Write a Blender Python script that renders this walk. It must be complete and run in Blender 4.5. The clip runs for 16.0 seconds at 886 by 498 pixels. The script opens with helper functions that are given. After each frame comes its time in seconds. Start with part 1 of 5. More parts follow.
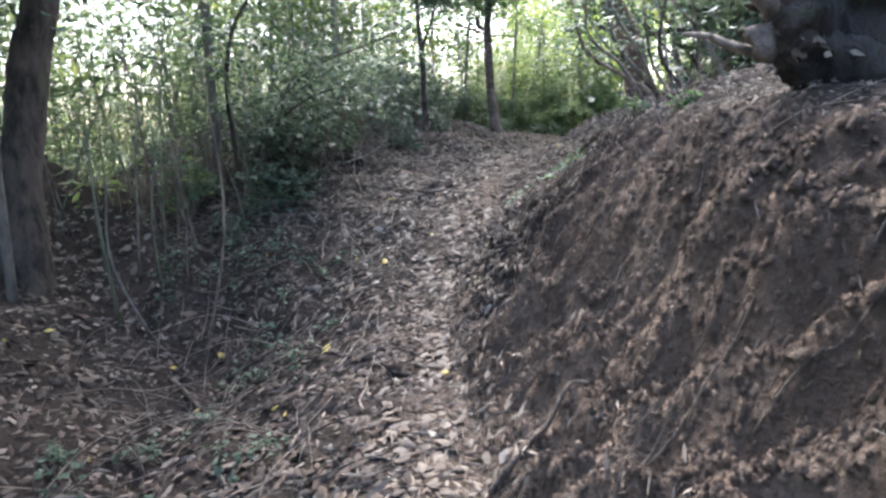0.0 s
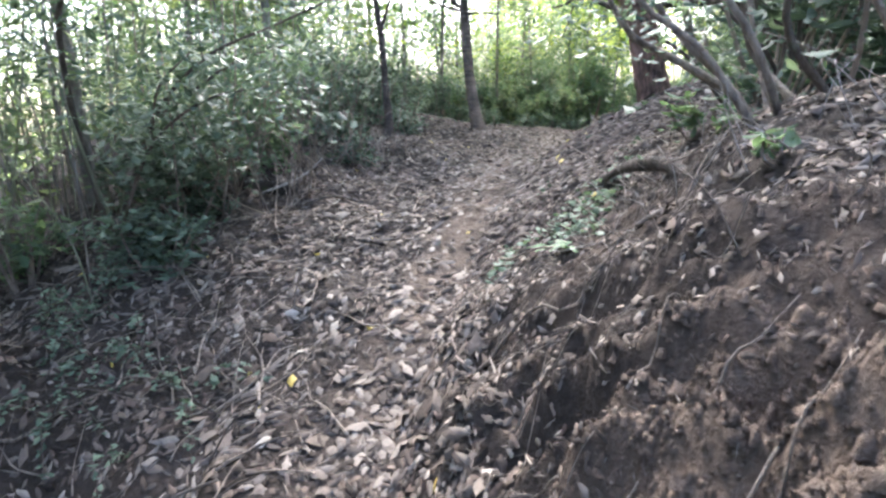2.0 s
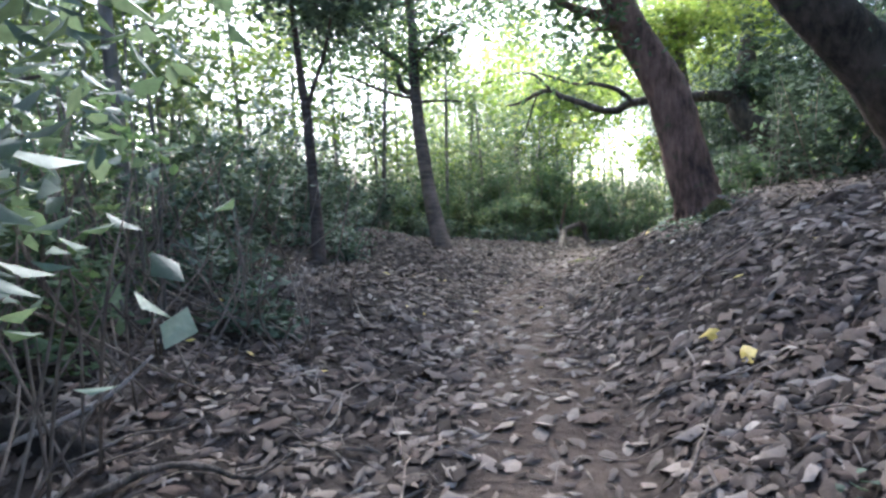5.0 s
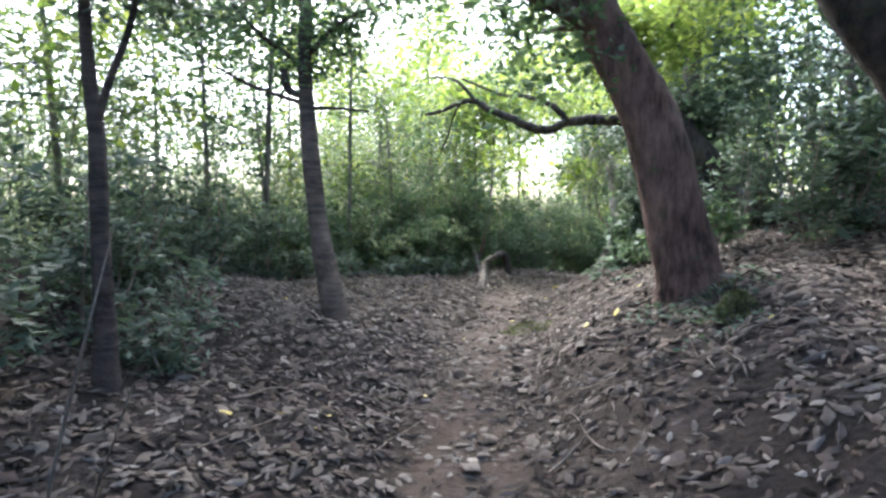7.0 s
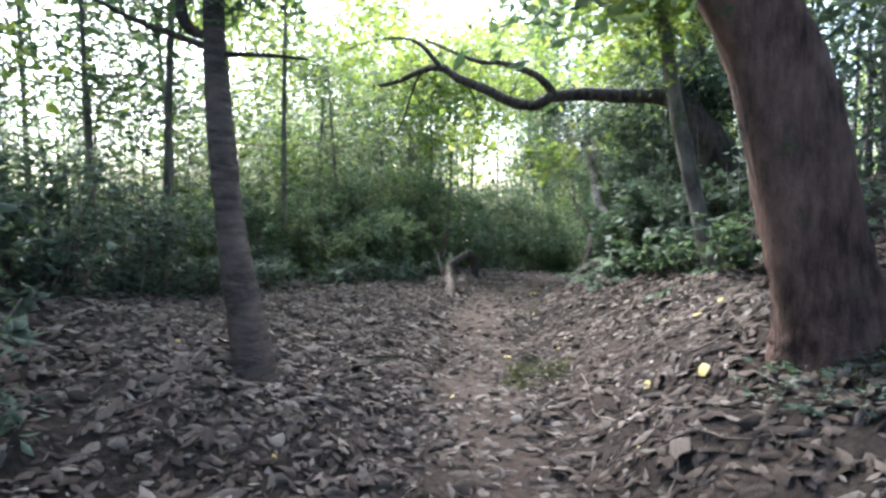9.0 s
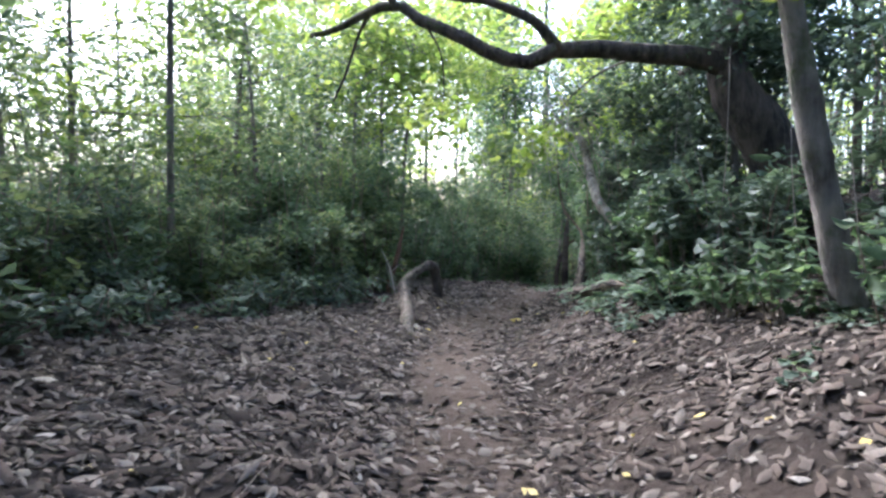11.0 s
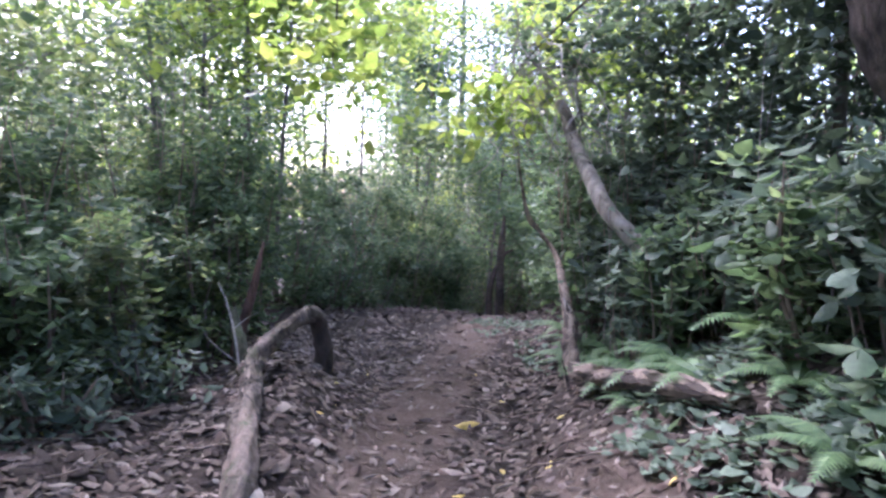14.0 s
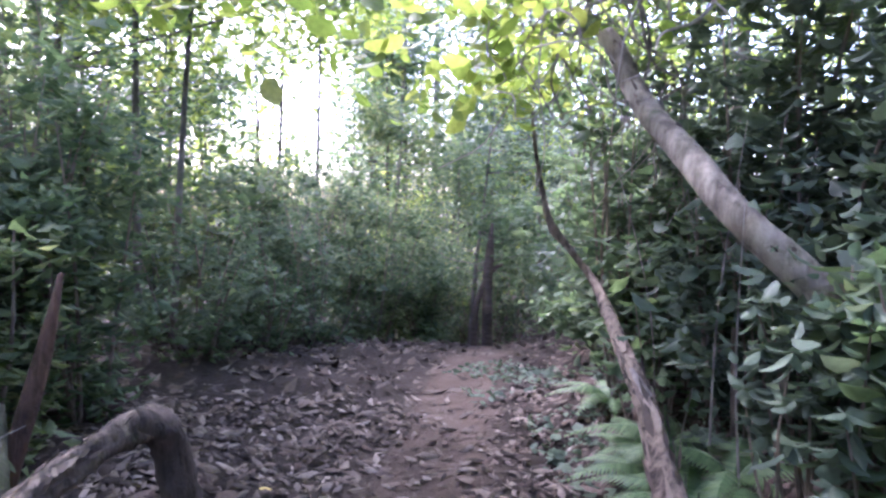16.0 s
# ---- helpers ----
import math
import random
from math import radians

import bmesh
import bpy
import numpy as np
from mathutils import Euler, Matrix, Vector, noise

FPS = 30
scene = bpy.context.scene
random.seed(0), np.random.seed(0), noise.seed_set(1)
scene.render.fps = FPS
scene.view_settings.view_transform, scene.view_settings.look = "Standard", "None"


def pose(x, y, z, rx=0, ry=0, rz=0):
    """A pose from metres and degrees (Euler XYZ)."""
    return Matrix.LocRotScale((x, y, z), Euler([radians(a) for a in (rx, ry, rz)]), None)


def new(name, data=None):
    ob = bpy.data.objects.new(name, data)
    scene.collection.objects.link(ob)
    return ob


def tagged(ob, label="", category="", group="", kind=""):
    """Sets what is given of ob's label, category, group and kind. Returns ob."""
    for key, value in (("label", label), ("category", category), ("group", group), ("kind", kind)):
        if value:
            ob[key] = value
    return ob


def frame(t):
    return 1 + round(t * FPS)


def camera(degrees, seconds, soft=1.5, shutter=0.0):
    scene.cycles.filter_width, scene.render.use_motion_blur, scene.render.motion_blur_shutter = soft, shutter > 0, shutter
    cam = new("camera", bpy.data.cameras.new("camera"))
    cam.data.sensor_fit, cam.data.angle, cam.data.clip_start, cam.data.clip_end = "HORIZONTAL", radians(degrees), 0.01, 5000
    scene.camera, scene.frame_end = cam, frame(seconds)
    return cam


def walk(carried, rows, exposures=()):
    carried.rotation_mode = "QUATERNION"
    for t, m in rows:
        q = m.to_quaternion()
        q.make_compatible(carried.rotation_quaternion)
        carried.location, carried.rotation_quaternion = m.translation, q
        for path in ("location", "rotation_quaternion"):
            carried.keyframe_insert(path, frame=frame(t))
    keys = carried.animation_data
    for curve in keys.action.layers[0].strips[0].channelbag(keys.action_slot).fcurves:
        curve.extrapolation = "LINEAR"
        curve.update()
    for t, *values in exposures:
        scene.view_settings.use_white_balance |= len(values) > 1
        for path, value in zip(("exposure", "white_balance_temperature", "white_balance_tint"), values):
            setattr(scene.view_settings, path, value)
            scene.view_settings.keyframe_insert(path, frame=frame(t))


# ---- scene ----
SKY, SUN, EXPO = 0.12, 0.8, 2.5
cam = camera(76.0, 16.0, 2.6)
PATH = [
    (0, 3.699, 0.494, 0.297, 79.049, 0.691, 25.839),
    (0.5, 3.476, 1.105, 0.315, 76.705, 1.009, 26.01),
    (1, 3.317, 1.681, 0.371, 74.569, 1.531, 26.339),
    (1.5, 3.161, 2.238, 0.498, 75.258, 1.659, 26.457),
    (2, 2.971, 2.683, 0.602, 77.48, 2.175, 24.399),
    (2.5, 2.727, 3.157, 0.63, 80.335, 2.103, 23.008),
    (3, 2.4, 3.572, 0.601, 83.501, 1.928, 22.793),
    (3.5, 2.071, 4.067, 0.553, 85.824, 1.818, 22.462),
    (4, 1.747, 4.571, 0.528, 87.867, 2.508, 20.833),
    (6.5, 0.781, 7.366, 1.342, 87.136, 1.063, 10.193),
    (7, 0.715, 7.872, 1.407, 87.369, 0.913, 7.635),
    (7.5, 0.641, 8.393, 1.439, 86.739, 0.242, 5.994),
    (8, 0.478, 8.848, 1.518, 86.527, 0.389, 4.056),
    (10.5, -0.009, 11.828, 1.487, 85.79, 0.053, -1.319),
    (11, 0.017, 12.52, 1.524, 85.931, -0.149, -3.408),
    (11.5, -0.012, 13.172, 1.562, 86.572, -0.411, -5.02),
    (12, 0.072, 13.795, 1.565, 86.252, -0.601, -6.401),
    (12.5, 0.133, 14.381, 1.562, 86.246, -0.786, -7.755),
    (13, 0.163, 15.007, 1.577, 85.653, -1.155, -9.553),
    (13.5, 0.269, 15.631, 1.599, 85.349, -1.417, -11.173),
    (14, 0.35, 16.209, 1.62, 85.433, -1.418, -12.843),
    (14.5, 0.508, 16.793, 1.599, 85.702, -1.501, -14.339),
    (15, 0.632, 17.367, 1.585, 85.648, -1.671, -15.175),
    (15.5, 0.727, 17.951, 1.564, 85.674, -1.601, -15.434),
    (16, 0.889, 18.501, 1.563, 86.238, -1.272, -15.466),
]

walk(cam, [(r[0], pose(*r[1:])) for r in PATH], [(0.0, EXPO + 0.85, 5700, 8), (1.0, EXPO + 1.1, 5600, 9), (2.0, EXPO + 1.4, 5700, 8), (2.5, EXPO + 1.35, 5550, 8), (3.0, EXPO + 1.03, 5300, 9), (3.5, EXPO + 0.8, 5200, 10), (4.0, EXPO + 0.75, 5250, 10), (7.0, EXPO + 0.7, 5450, 8), (10.5, EXPO + 0.52, 5250, 11), (13.0, EXPO + 0.78, 5100, 26), (14.5, EXPO + 1.08, 5180, 33), (16.0, EXPO + 1.36, 5170, 36)])

# ---- daylight: bright overcast sky above a wood ----
world = bpy.data.worlds.new("world")
scene.world = world
world.use_nodes = True
wn = world.node_tree.nodes
sky = wn.new("ShaderNodeTexSky")
sky.sky_type, sky.sun_disc = "NISHITA", False
sky.sun_elevation, sky.sun_rotation = radians(48), radians(-24)
sky.air_density, sky.dust_density, sky.ozone_density = 1.0, 6.0, 1.0
world.node_tree.links.new(sky.outputs[0], wn["Background"].inputs[0])
wn["Background"].inputs[1].default_value = SKY
sun_data = bpy.data.lights.new("sun", "SUN")
sun_data.energy, sun_data.angle, sun_data.color = SUN, radians(14), (1.0, 0.95, 0.87)
sun = new("sun", sun_data)
sun.matrix_world = pose(0, 0, 30, 42, 0, -156)

# ---- materials ----


def links(mat):
    return mat.node_tree.links.new


def ramp_of(nodes, stops):
    ramp = nodes.new("ShaderNodeValToRGB")
    els = ramp.color_ramp.elements
    els[0].position, els[0].color = stops[0][0], (*stops[0][1], 1)
    els[1].position, els[1].color = stops[-1][0], (*stops[-1][1], 1)
    for p, c in stops[1:-1]:
        e = els.new(p)
        e.color = (*c, 1)
    return ramp


def base_mat(name, rough):
    mat = bpy.data.materials.new(name)
    mat.use_nodes = True
    b = mat.node_tree.nodes["Principled BSDF"]
    b.inputs["Roughness"].default_value = rough
    return mat, mat.node_tree.nodes, links(mat), b


def noise_node(nodes, link, scale, detail=6.0, rough=0.6, coord=None, stretch=None):
    n = nodes.new("ShaderNodeTexNoise")
    n.inputs["Scale"].default_value, n.inputs["Detail"].default_value, n.inputs["Roughness"].default_value = scale, detail, rough
    if coord is not None:
        if stretch:
            mp = nodes.new("ShaderNodeMapping")
            mp.inputs["Scale"].default_value = stretch
            link(coord, mp.inputs[0])
            coord = mp.outputs[0]
        link(coord, n.inputs["Vector"])
    return n


def leaf_mat(name, colours, rough=0.45, through_light=0.35, tint=(1.25, 1.3, 0.7)):
    """Thin leaf: each one has its own colour, with a mottled blade that lets light through."""
    mat, nodes, link, b = base_mat(name, rough)
    geo = nodes.new("ShaderNodeNewGeometry")
    ramp = ramp_of(nodes, [(i / (len(colours) - 1), c) for i, c in enumerate(colours)])
    link(geo.outputs["Random Per Island"], ramp.inputs[0])
    n = noise_node(nodes, link, 38.0, 4.0, 0.6, geo.outputs["Position"])
    vary = nodes.new("ShaderNodeMapRange")
    vary.inputs[3].default_value, vary.inputs[4].default_value = 0.55, 1.4
    link(n.outputs[0], vary.inputs[0])
    mul = nodes.new("ShaderNodeVectorMath")
    mul.operation = "SCALE"
    link(ramp.outputs[0], mul.inputs[0])
    link(vary.outputs[0], mul.inputs["Scale"])
    link(mul.outputs[0], b.inputs["Base Color"])
    bump = nodes.new("ShaderNodeBump")
    bump.inputs["Strength"].default_value, bump.inputs["Distance"].default_value = 0.35, 0.01
    link(n.outputs[0], bump.inputs["Height"])
    link(bump.outputs[0], b.inputs["Normal"])
    if through_light > 0:
        tr = nodes.new("ShaderNodeBsdfTranslucent")
        m2 = nodes.new("ShaderNodeVectorMath")
        m2.operation = "MULTIPLY"
        m2.inputs[1].default_value = tint
        link(mul.outputs[0], m2.inputs[0])
        link(m2.outputs[0], tr.inputs[0])
        mix = nodes.new("ShaderNodeMixShader")
        mix.inputs[0].default_value = through_light
        link(b.outputs[0], mix.inputs[1])
        link(tr.outputs[0], mix.inputs[2])
        link(mix.outputs[0], nodes["Material Output"].inputs[0])
    return mat


def bark_mat(name, dark, light, scale=9.0, moss=0.0, rough=0.9, grain=(1.0, 1.0, 0.28)):
    """Bark with fissures along the stem, pale lichen patches and, where asked, a film of moss."""
    mat, nodes, link, b = base_mat(name, rough)
    tc = nodes.new("ShaderNodeTexCoord")
    big = noise_node(nodes, link, 2.2, 5.0, 0.6, tc.outputs["Object"])
    fis = noise_node(nodes, link, scale, 8.0, 0.65, tc.outputs["Object"], grain)
    fine = noise_node(nodes, link, 70.0, 4.0, 0.6, tc.outputs["Object"])
    add = nodes.new("ShaderNodeMath")
    add.operation = "MULTIPLY_ADD"
    add.inputs[1].default_value = 0.55
    link(big.outputs[0], add.inputs[0])
    half = nodes.new("ShaderNodeMath")
    half.operation = "MULTIPLY"
    half.inputs[1].default_value = 0.5
    link(fis.outputs[0], half.inputs[0])
    link(half.outputs[0], add.inputs[2])
    mid = tuple((a + c) / 2 for a, c in zip(dark, light))
    ramp = ramp_of(nodes, [(0.42, dark), (0.52, mid), (0.63, light)])
    link(add.outputs[0], ramp.inputs[0])
    out = ramp.outputs[0]
    if moss > 0:
        mn = noise_node(nodes, link, 5.0, 6.0, 0.7, tc.outputs["Object"])
        cut = ramp_of(nodes, [(0.62 - 0.25 * moss, (0, 0, 0)), (0.78 - 0.2 * moss, (1, 1, 1))])
        link(mn.outputs[0], cut.inputs[0])
        mx = nodes.new("ShaderNodeMix")
        mx.data_type = "RGBA"
        link(cut.outputs[0], mx.inputs[0])
        link(out, mx.inputs[6])
        mx.inputs[7].default_value = (0.07, 0.09, 0.035, 1)
        out = mx.outputs[2]
    link(out, b.inputs["Base Color"])
    s = nodes.new("ShaderNodeMath")
    s.operation = "MULTIPLY_ADD"
    s.inputs[1].default_value = 0.25
    link(fine.outputs[0], s.inputs[0])
    link(fis.outputs[0], s.inputs[2])
    bump = nodes.new("ShaderNodeBump")
    bump.inputs["Strength"].default_value, bump.inputs["Distance"].default_value = 1.0, 0.05
    link(s.outputs[0], bump.inputs["Height"])
    link(bump.outputs[0], b.inputs["Normal"])
    return mat


def soil_mat():
    """Trodden red-brown soil on the path, crumbly damp soil on the cut bank, dark humus under the leaves elsewhere."""
    mat, nodes, link, b = base_mat("soil", 0.95)
    geo = nodes.new("ShaderNodeNewGeometry")
    att = nodes.new("ShaderNodeAttribute")
    att.attribute_name = "cover"
    n1 = noise_node(nodes, link, 1.7, 6.0, 0.65, geo.outputs["Position"])
    n2 = noise_node(nodes, link, 22.0, 8.0, 0.7, geo.outputs["Position"])
    n3 = noise_node(nodes, link, 120.0, 4.0, 0.6, geo.outputs["Position"])
    vor = nodes.new("ShaderNodeTexVoronoi")
    vor.inputs["Scale"].default_value = 26.0
    down = nodes.new("ShaderNodeMapping")
    down.inputs["Scale"].default_value = (0.45, 1.0, 0.45)
    link(geo.outputs["Position"], down.inputs[0])
    link(down.outputs[0], vor.inputs["Vector"])
    bare = ramp_of(nodes, [(0.3, (0.066, 0.048, 0.037)), (0.5, (0.135, 0.1, 0.078)), (0.7, (0.24, 0.186, 0.15))])
    hum = ramp_of(nodes, [(0.3, (0.018, 0.014, 0.012)), (0.5, (0.045, 0.035, 0.029)), (0.75, (0.1, 0.078, 0.066))])
    mixn = nodes.new("ShaderNodeMath")
    mixn.operation = "MULTIPLY_ADD"
    mixn.inputs[1].default_value = 0.5
    half = nodes.new("ShaderNodeMath")
    half.operation = "MULTIPLY"
    half.inputs[1].default_value = 0.5
    link(n1.outputs[0], half.inputs[0])
    link(n2.outputs[0], mixn.inputs[0])
    link(half.outputs[0], mixn.inputs[2])
    link(mixn.outputs[0], bare.inputs[0])
    link(mixn.outputs[0], hum.inputs[0])
    wob = nodes.new("ShaderNodeMath")
    wob.operation = "MULTIPLY_ADD"
    wob.inputs[1].default_value, wob.inputs[2].default_value = 0.9, -0.36
    link(n2.outputs[0], wob.inputs[0])
    fac = nodes.new("ShaderNodeMath")
    fac.operation, fac.use_clamp = "ADD", True
    link(att.outputs["Fac"], fac.inputs[0])
    link(wob.outputs[0], fac.inputs[1])
    mx = nodes.new("ShaderNodeMix")
    mx.data_type = "RGBA"
    link(fac.outputs[0], mx.inputs[0])
    link(bare.outputs[0], mx.inputs[6])
    link(hum.outputs[0], mx.inputs[7])
    link(mx.outputs[2], b.inputs["Base Color"])
    h = nodes.new("ShaderNodeMath")
    h.operation = "MULTIPLY_ADD"
    h.inputs[1].default_value = 0.3
    link(n3.outputs[0], h.inputs[0])
    link(n2.outputs[0], h.inputs[2])
    h2 = nodes.new("ShaderNodeMath")
    h2.operation = "MULTIPLY_ADD"
    h2.inputs[1].default_value = 0.35
    link(vor.outputs[0], h2.inputs[0])
    link(h.outputs[0], h2.inputs[2])
    bump = nodes.new("ShaderNodeBump")
    bump.inputs["Strength"].default_value, bump.inputs["Distance"].default_value = 1.0, 0.045
    link(h2.outputs[0], bump.inputs["Height"])
    link(bump.outputs[0], b.inputs["Normal"])
    return mat


SOIL = soil_mat()
LITTER = leaf_mat("dry_leaf", [(0.019, 0.014, 0.011), (0.045, 0.034, 0.027), (0.085, 0.066, 0.053), (0.125, 0.1, 0.082), (0.066, 0.045, 0.036), (0.165, 0.134, 0.11), (0.1, 0.073, 0.058), (0.036, 0.027, 0.022), (0.14, 0.114, 0.096), (0.24, 0.2, 0.168)], 0.85, 0.0)
TRODDEN = leaf_mat("trodden_leaf", [(0.09, 0.072, 0.059), (0.15, 0.122, 0.101), (0.21, 0.174, 0.144), (0.12, 0.092, 0.075)], 0.7, 0.0)
PALE = leaf_mat("pale_leaf", [(0.2, 0.168, 0.14), (0.31, 0.27, 0.23)], 0.6, 0.0)
for dull in (SOIL, LITTER, TRODDEN, PALE):
    dull.node_tree.nodes["Principled BSDF"].inputs["Specular IOR Level"].default_value = 0.15
YELLOW = leaf_mat("yellow_leaf", [(0.42, 0.3, 0.06), (0.5, 0.4, 0.1)], 0.5, 0.2)
DARK_LEAF = leaf_mat("evergreen_leaf", [(0.046, 0.07, 0.05), (0.074, 0.106, 0.074), (0.105, 0.143, 0.1), (0.145, 0.187, 0.135)], 0.5, 0.4, (1.2, 1.2, 0.85))
MID_LEAF = leaf_mat("shrub_leaf", [(0.055, 0.09, 0.054), (0.09, 0.14, 0.08), (0.125, 0.18, 0.1), (0.17, 0.22, 0.13)], 0.5, 0.55, (1.2, 1.2, 0.8))
BAMBOO_LEAF = leaf_mat("bamboo_leaf", [(0.085, 0.13, 0.066), (0.13, 0.18, 0.092), (0.185, 0.235, 0.12), (0.27, 0.295, 0.165)], 0.5, 0.6, (1.2, 1.2, 0.8))
BRIGHT_LEAF = leaf_mat("canopy_leaf", [(0.13, 0.19, 0.05), (0.185, 0.25, 0.065), (0.25, 0.31, 0.085), (0.34, 0.37, 0.12)], 0.45, 0.66, (1.2, 1.22, 0.75))
for soft in (DARK_LEAF, MID_LEAF):
    soft.node_tree.nodes["Principled BSDF"].inputs["Specular IOR Level"].default_value = 0.3
FERN_LEAF = leaf_mat("fern_leaf", [(0.08, 0.14, 0.066), (0.115, 0.185, 0.085), (0.155, 0.23, 0.11)], 0.5, 0.45)
MOSS = leaf_mat("moss", [(0.07, 0.078, 0.036), (0.12, 0.125, 0.06), (0.17, 0.165, 0.085)], 0.8, 0.3)
CULM = bark_mat("bamboo_culm", (0.07, 0.078, 0.045), (0.2, 0.205, 0.125), 14.0, 0.0, 0.55)
BARK_RED = bark_mat("brown_bark", (0.045, 0.024, 0.018), (0.25, 0.145, 0.108), 17.0, 0.12)
BARK_RING = bark_mat("ringed_bark", (0.024, 0.017, 0.0135), (0.13, 0.093, 0.075), 9.0, 0.1, 0.9, (0.45, 0.45, 2.0))
BARK_GREY = bark_mat("grey_bark", (0.06, 0.052, 0.045), (0.24, 0.21, 0.18), 12.0, 0.25)
BARK_DARK = bark_mat("dark_bark", (0.018, 0.014, 0.011), (0.12, 0.09, 0.072), 15.0, 0.2)
# near-black brown bark of the broken and rotting logs
BARK_BLACK = bark_mat("black_bark", (0.01, 0.008, 0.0065), (0.06, 0.046, 0.038), 12.0, 0.1)
DEAD_WOOD = bark_mat("dead_wood", (0.03, 0.024, 0.019), (0.25, 0.195, 0.155), 22.0, 0.2)
TWIG = bark_mat("twig_bark", (0.08, 0.06, 0.048), (0.3, 0.24, 0.19), 20.0, 0.0)
PEELING = bark_mat("peeling_bark", (0.028, 0.019, 0.015), (0.33, 0.255, 0.195), 24.0, 0.1)
VINE = bark_mat("vine_bark", (0.13, 0.11, 0.1), (0.38, 0.34, 0.31), 20.0, 0.0)

# ---- mesh helpers ----


def rng_of(seed):
    return np.random.default_rng(seed)


def mesh_of(name, verts, tris, mat, smooth=False):
    """One mesh from an (n, 3) array of vertices and an (m, 3 or 4) array of faces."""
    verts, tris = np.asarray(verts, np.float32), np.asarray(tris, np.int32)
    me = bpy.data.meshes.new(name)
    k = tris.shape[1]
    me.vertices.add(len(verts))
    me.vertices.foreach_set("co", verts.ravel())
    me.loops.add(tris.size)
    me.loops.foreach_set("vertex_index", tris.ravel())
    me.polygons.add(len(tris))
    me.polygons.foreach_set("loop_start", np.arange(0, tris.size, k, dtype=np.int32))
    me.polygons.foreach_set("loop_total", np.full(len(tris), k, np.int32))
    if smooth:
        me.polygons.foreach_set("use_smooth", np.ones(len(tris), bool))
    me.materials.append(mat)
    me.update()
    return me


def thing(name, base, label, category, group="", kind=""):
    ob = new(name)
    ob.location = base
    ob.empty_display_size = 0.1
    return tagged(ob, label, category, group, kind)


def part(name, geom, mat, parent, label="", smooth=True, kind=""):
    """A mesh of its own under a thing; geom is (vertices, faces) in world places."""
    verts, faces = geom
    origin = np.array(parent.location) if parent.parent is None else np.array(parent.parent.location)
    ob = new(name, mesh_of(name, np.asarray(verts) - origin, faces, mat, smooth))
    ob.parent = parent
    if label or kind:
        tagged(ob, label=label, kind=kind)
    return ob


def solo(name, geom, mat, label, category, kind="", group="", smooth=True):
    verts, faces = np.asarray(geom[0]), geom[1]
    c = verts.mean(0)
    c[2] = verts[:, 2].min()
    ob = new(name, mesh_of(name, verts - c, faces, mat, smooth))
    ob.location = c
    return tagged(ob, label, category, group, kind)


def merge(geoms):
    vs, fs, n = [], [], 0
    for v, f in geoms:
        vs.append(v)
        fs.append(np.asarray(f) + n)
        n += len(v)
    return np.concatenate(vs), np.concatenate(fs)


def spline(points, n):
    """n places along a smooth line through the points (any number of columns)."""
    p = np.asarray(points, float)
    if len(p) == 2:
        return p[0] + np.linspace(0, 1, n)[:, None] * (p[1] - p[0])
    t = np.linspace(0, len(p) - 1, n)
    i = np.clip(t.astype(int), 0, len(p) - 2)
    u = (t - i)[:, None]
    a = np.concatenate([[2 * p[0] - p[1]], p, [2 * p[-1] - p[-2]]])
    p0, p1, p2, p3 = a[i], a[i + 1], a[i + 2], a[i + 3]
    return 0.5 * (2 * p1 + (p2 - p0) * u + (2 * p0 - 5 * p1 + 4 * p2 - p3) * u**2 + (3 * p1 - p0 - 3 * p2 + p3) * u**3)


def tube(points, steps=14, sides=10, lumps=0.08, seed=0, flare=0.0):
    """A tapering, uneven stem through points (x, y, z, radius), closed at both ends."""
    s = spline(points, steps)
    c, r = s[:, :3], np.maximum(s[:, 3], 0.002)
    d = np.gradient(c, axis=0)
    d /= np.linalg.norm(d, axis=1)[:, None] + 1e-9
    ref = np.where(np.abs(d[:, 2:3]) > 0.9, [[1.0, 0, 0]], [[0, 0, 1.0]])
    u = np.cross(d, ref)
    u /= np.linalg.norm(u, axis=1)[:, None] + 1e-9
    for i in range(1, len(u)):
        u[i] = u[i - 1] - d[i] * (u[i - 1] @ d[i])
        u[i] /= np.linalg.norm(u[i]) + 1e-9
    w = np.cross(d, u)
    g = rng_of(seed)
    ang = np.linspace(0, 2 * np.pi, sides, endpoint=False)
    raw = g.standard_normal((steps, sides))
    soft = sum(np.roll(raw, k, 1) for k in (-1, 0, 1)) / 1.7
    pad = np.pad(soft, ((3, 3), (0, 0)), "edge")
    soft = sum(pad[k:k + steps] for k in range(7)) / 2.6
    wob = 1 + lumps * (0.25 * raw + 0.6 * soft + np.sin(ang * 3 + seed)[None] * 0.7)
    if flare:
        k = np.exp(-np.linspace(0, 6, steps) * 2.2)[:, None]
        wob = wob + flare * k * (0.55 + 0.6 * np.cos(ang * 4 + seed) ** 2)[None]
    ring = c[:, None] + (r[:, None] * wob)[..., None] * (np.cos(ang)[None, :, None] * u[:, None] + np.sin(ang)[None, :, None] * w[:, None])
    verts = np.concatenate([ring.reshape(-1, 3), c[:1], c[-1:] + d[-1:] * r[-1] * 0.4])
    faces = []
    for i in range(steps - 1):
        a, b = i * sides, (i + 1) * sides
        for j in range(sides):
            k = (j + 1) % sides
            faces += [(a + j, a + k, b + k), (a + j, b + k, b + j)]
    n, last = steps * sides, (steps - 1) * sides
    for j in range(sides):
        k = (j + 1) % sides
        faces += [(n, k, j), (n + 1, last + j, last + k)]
    return verts, np.array(faces)


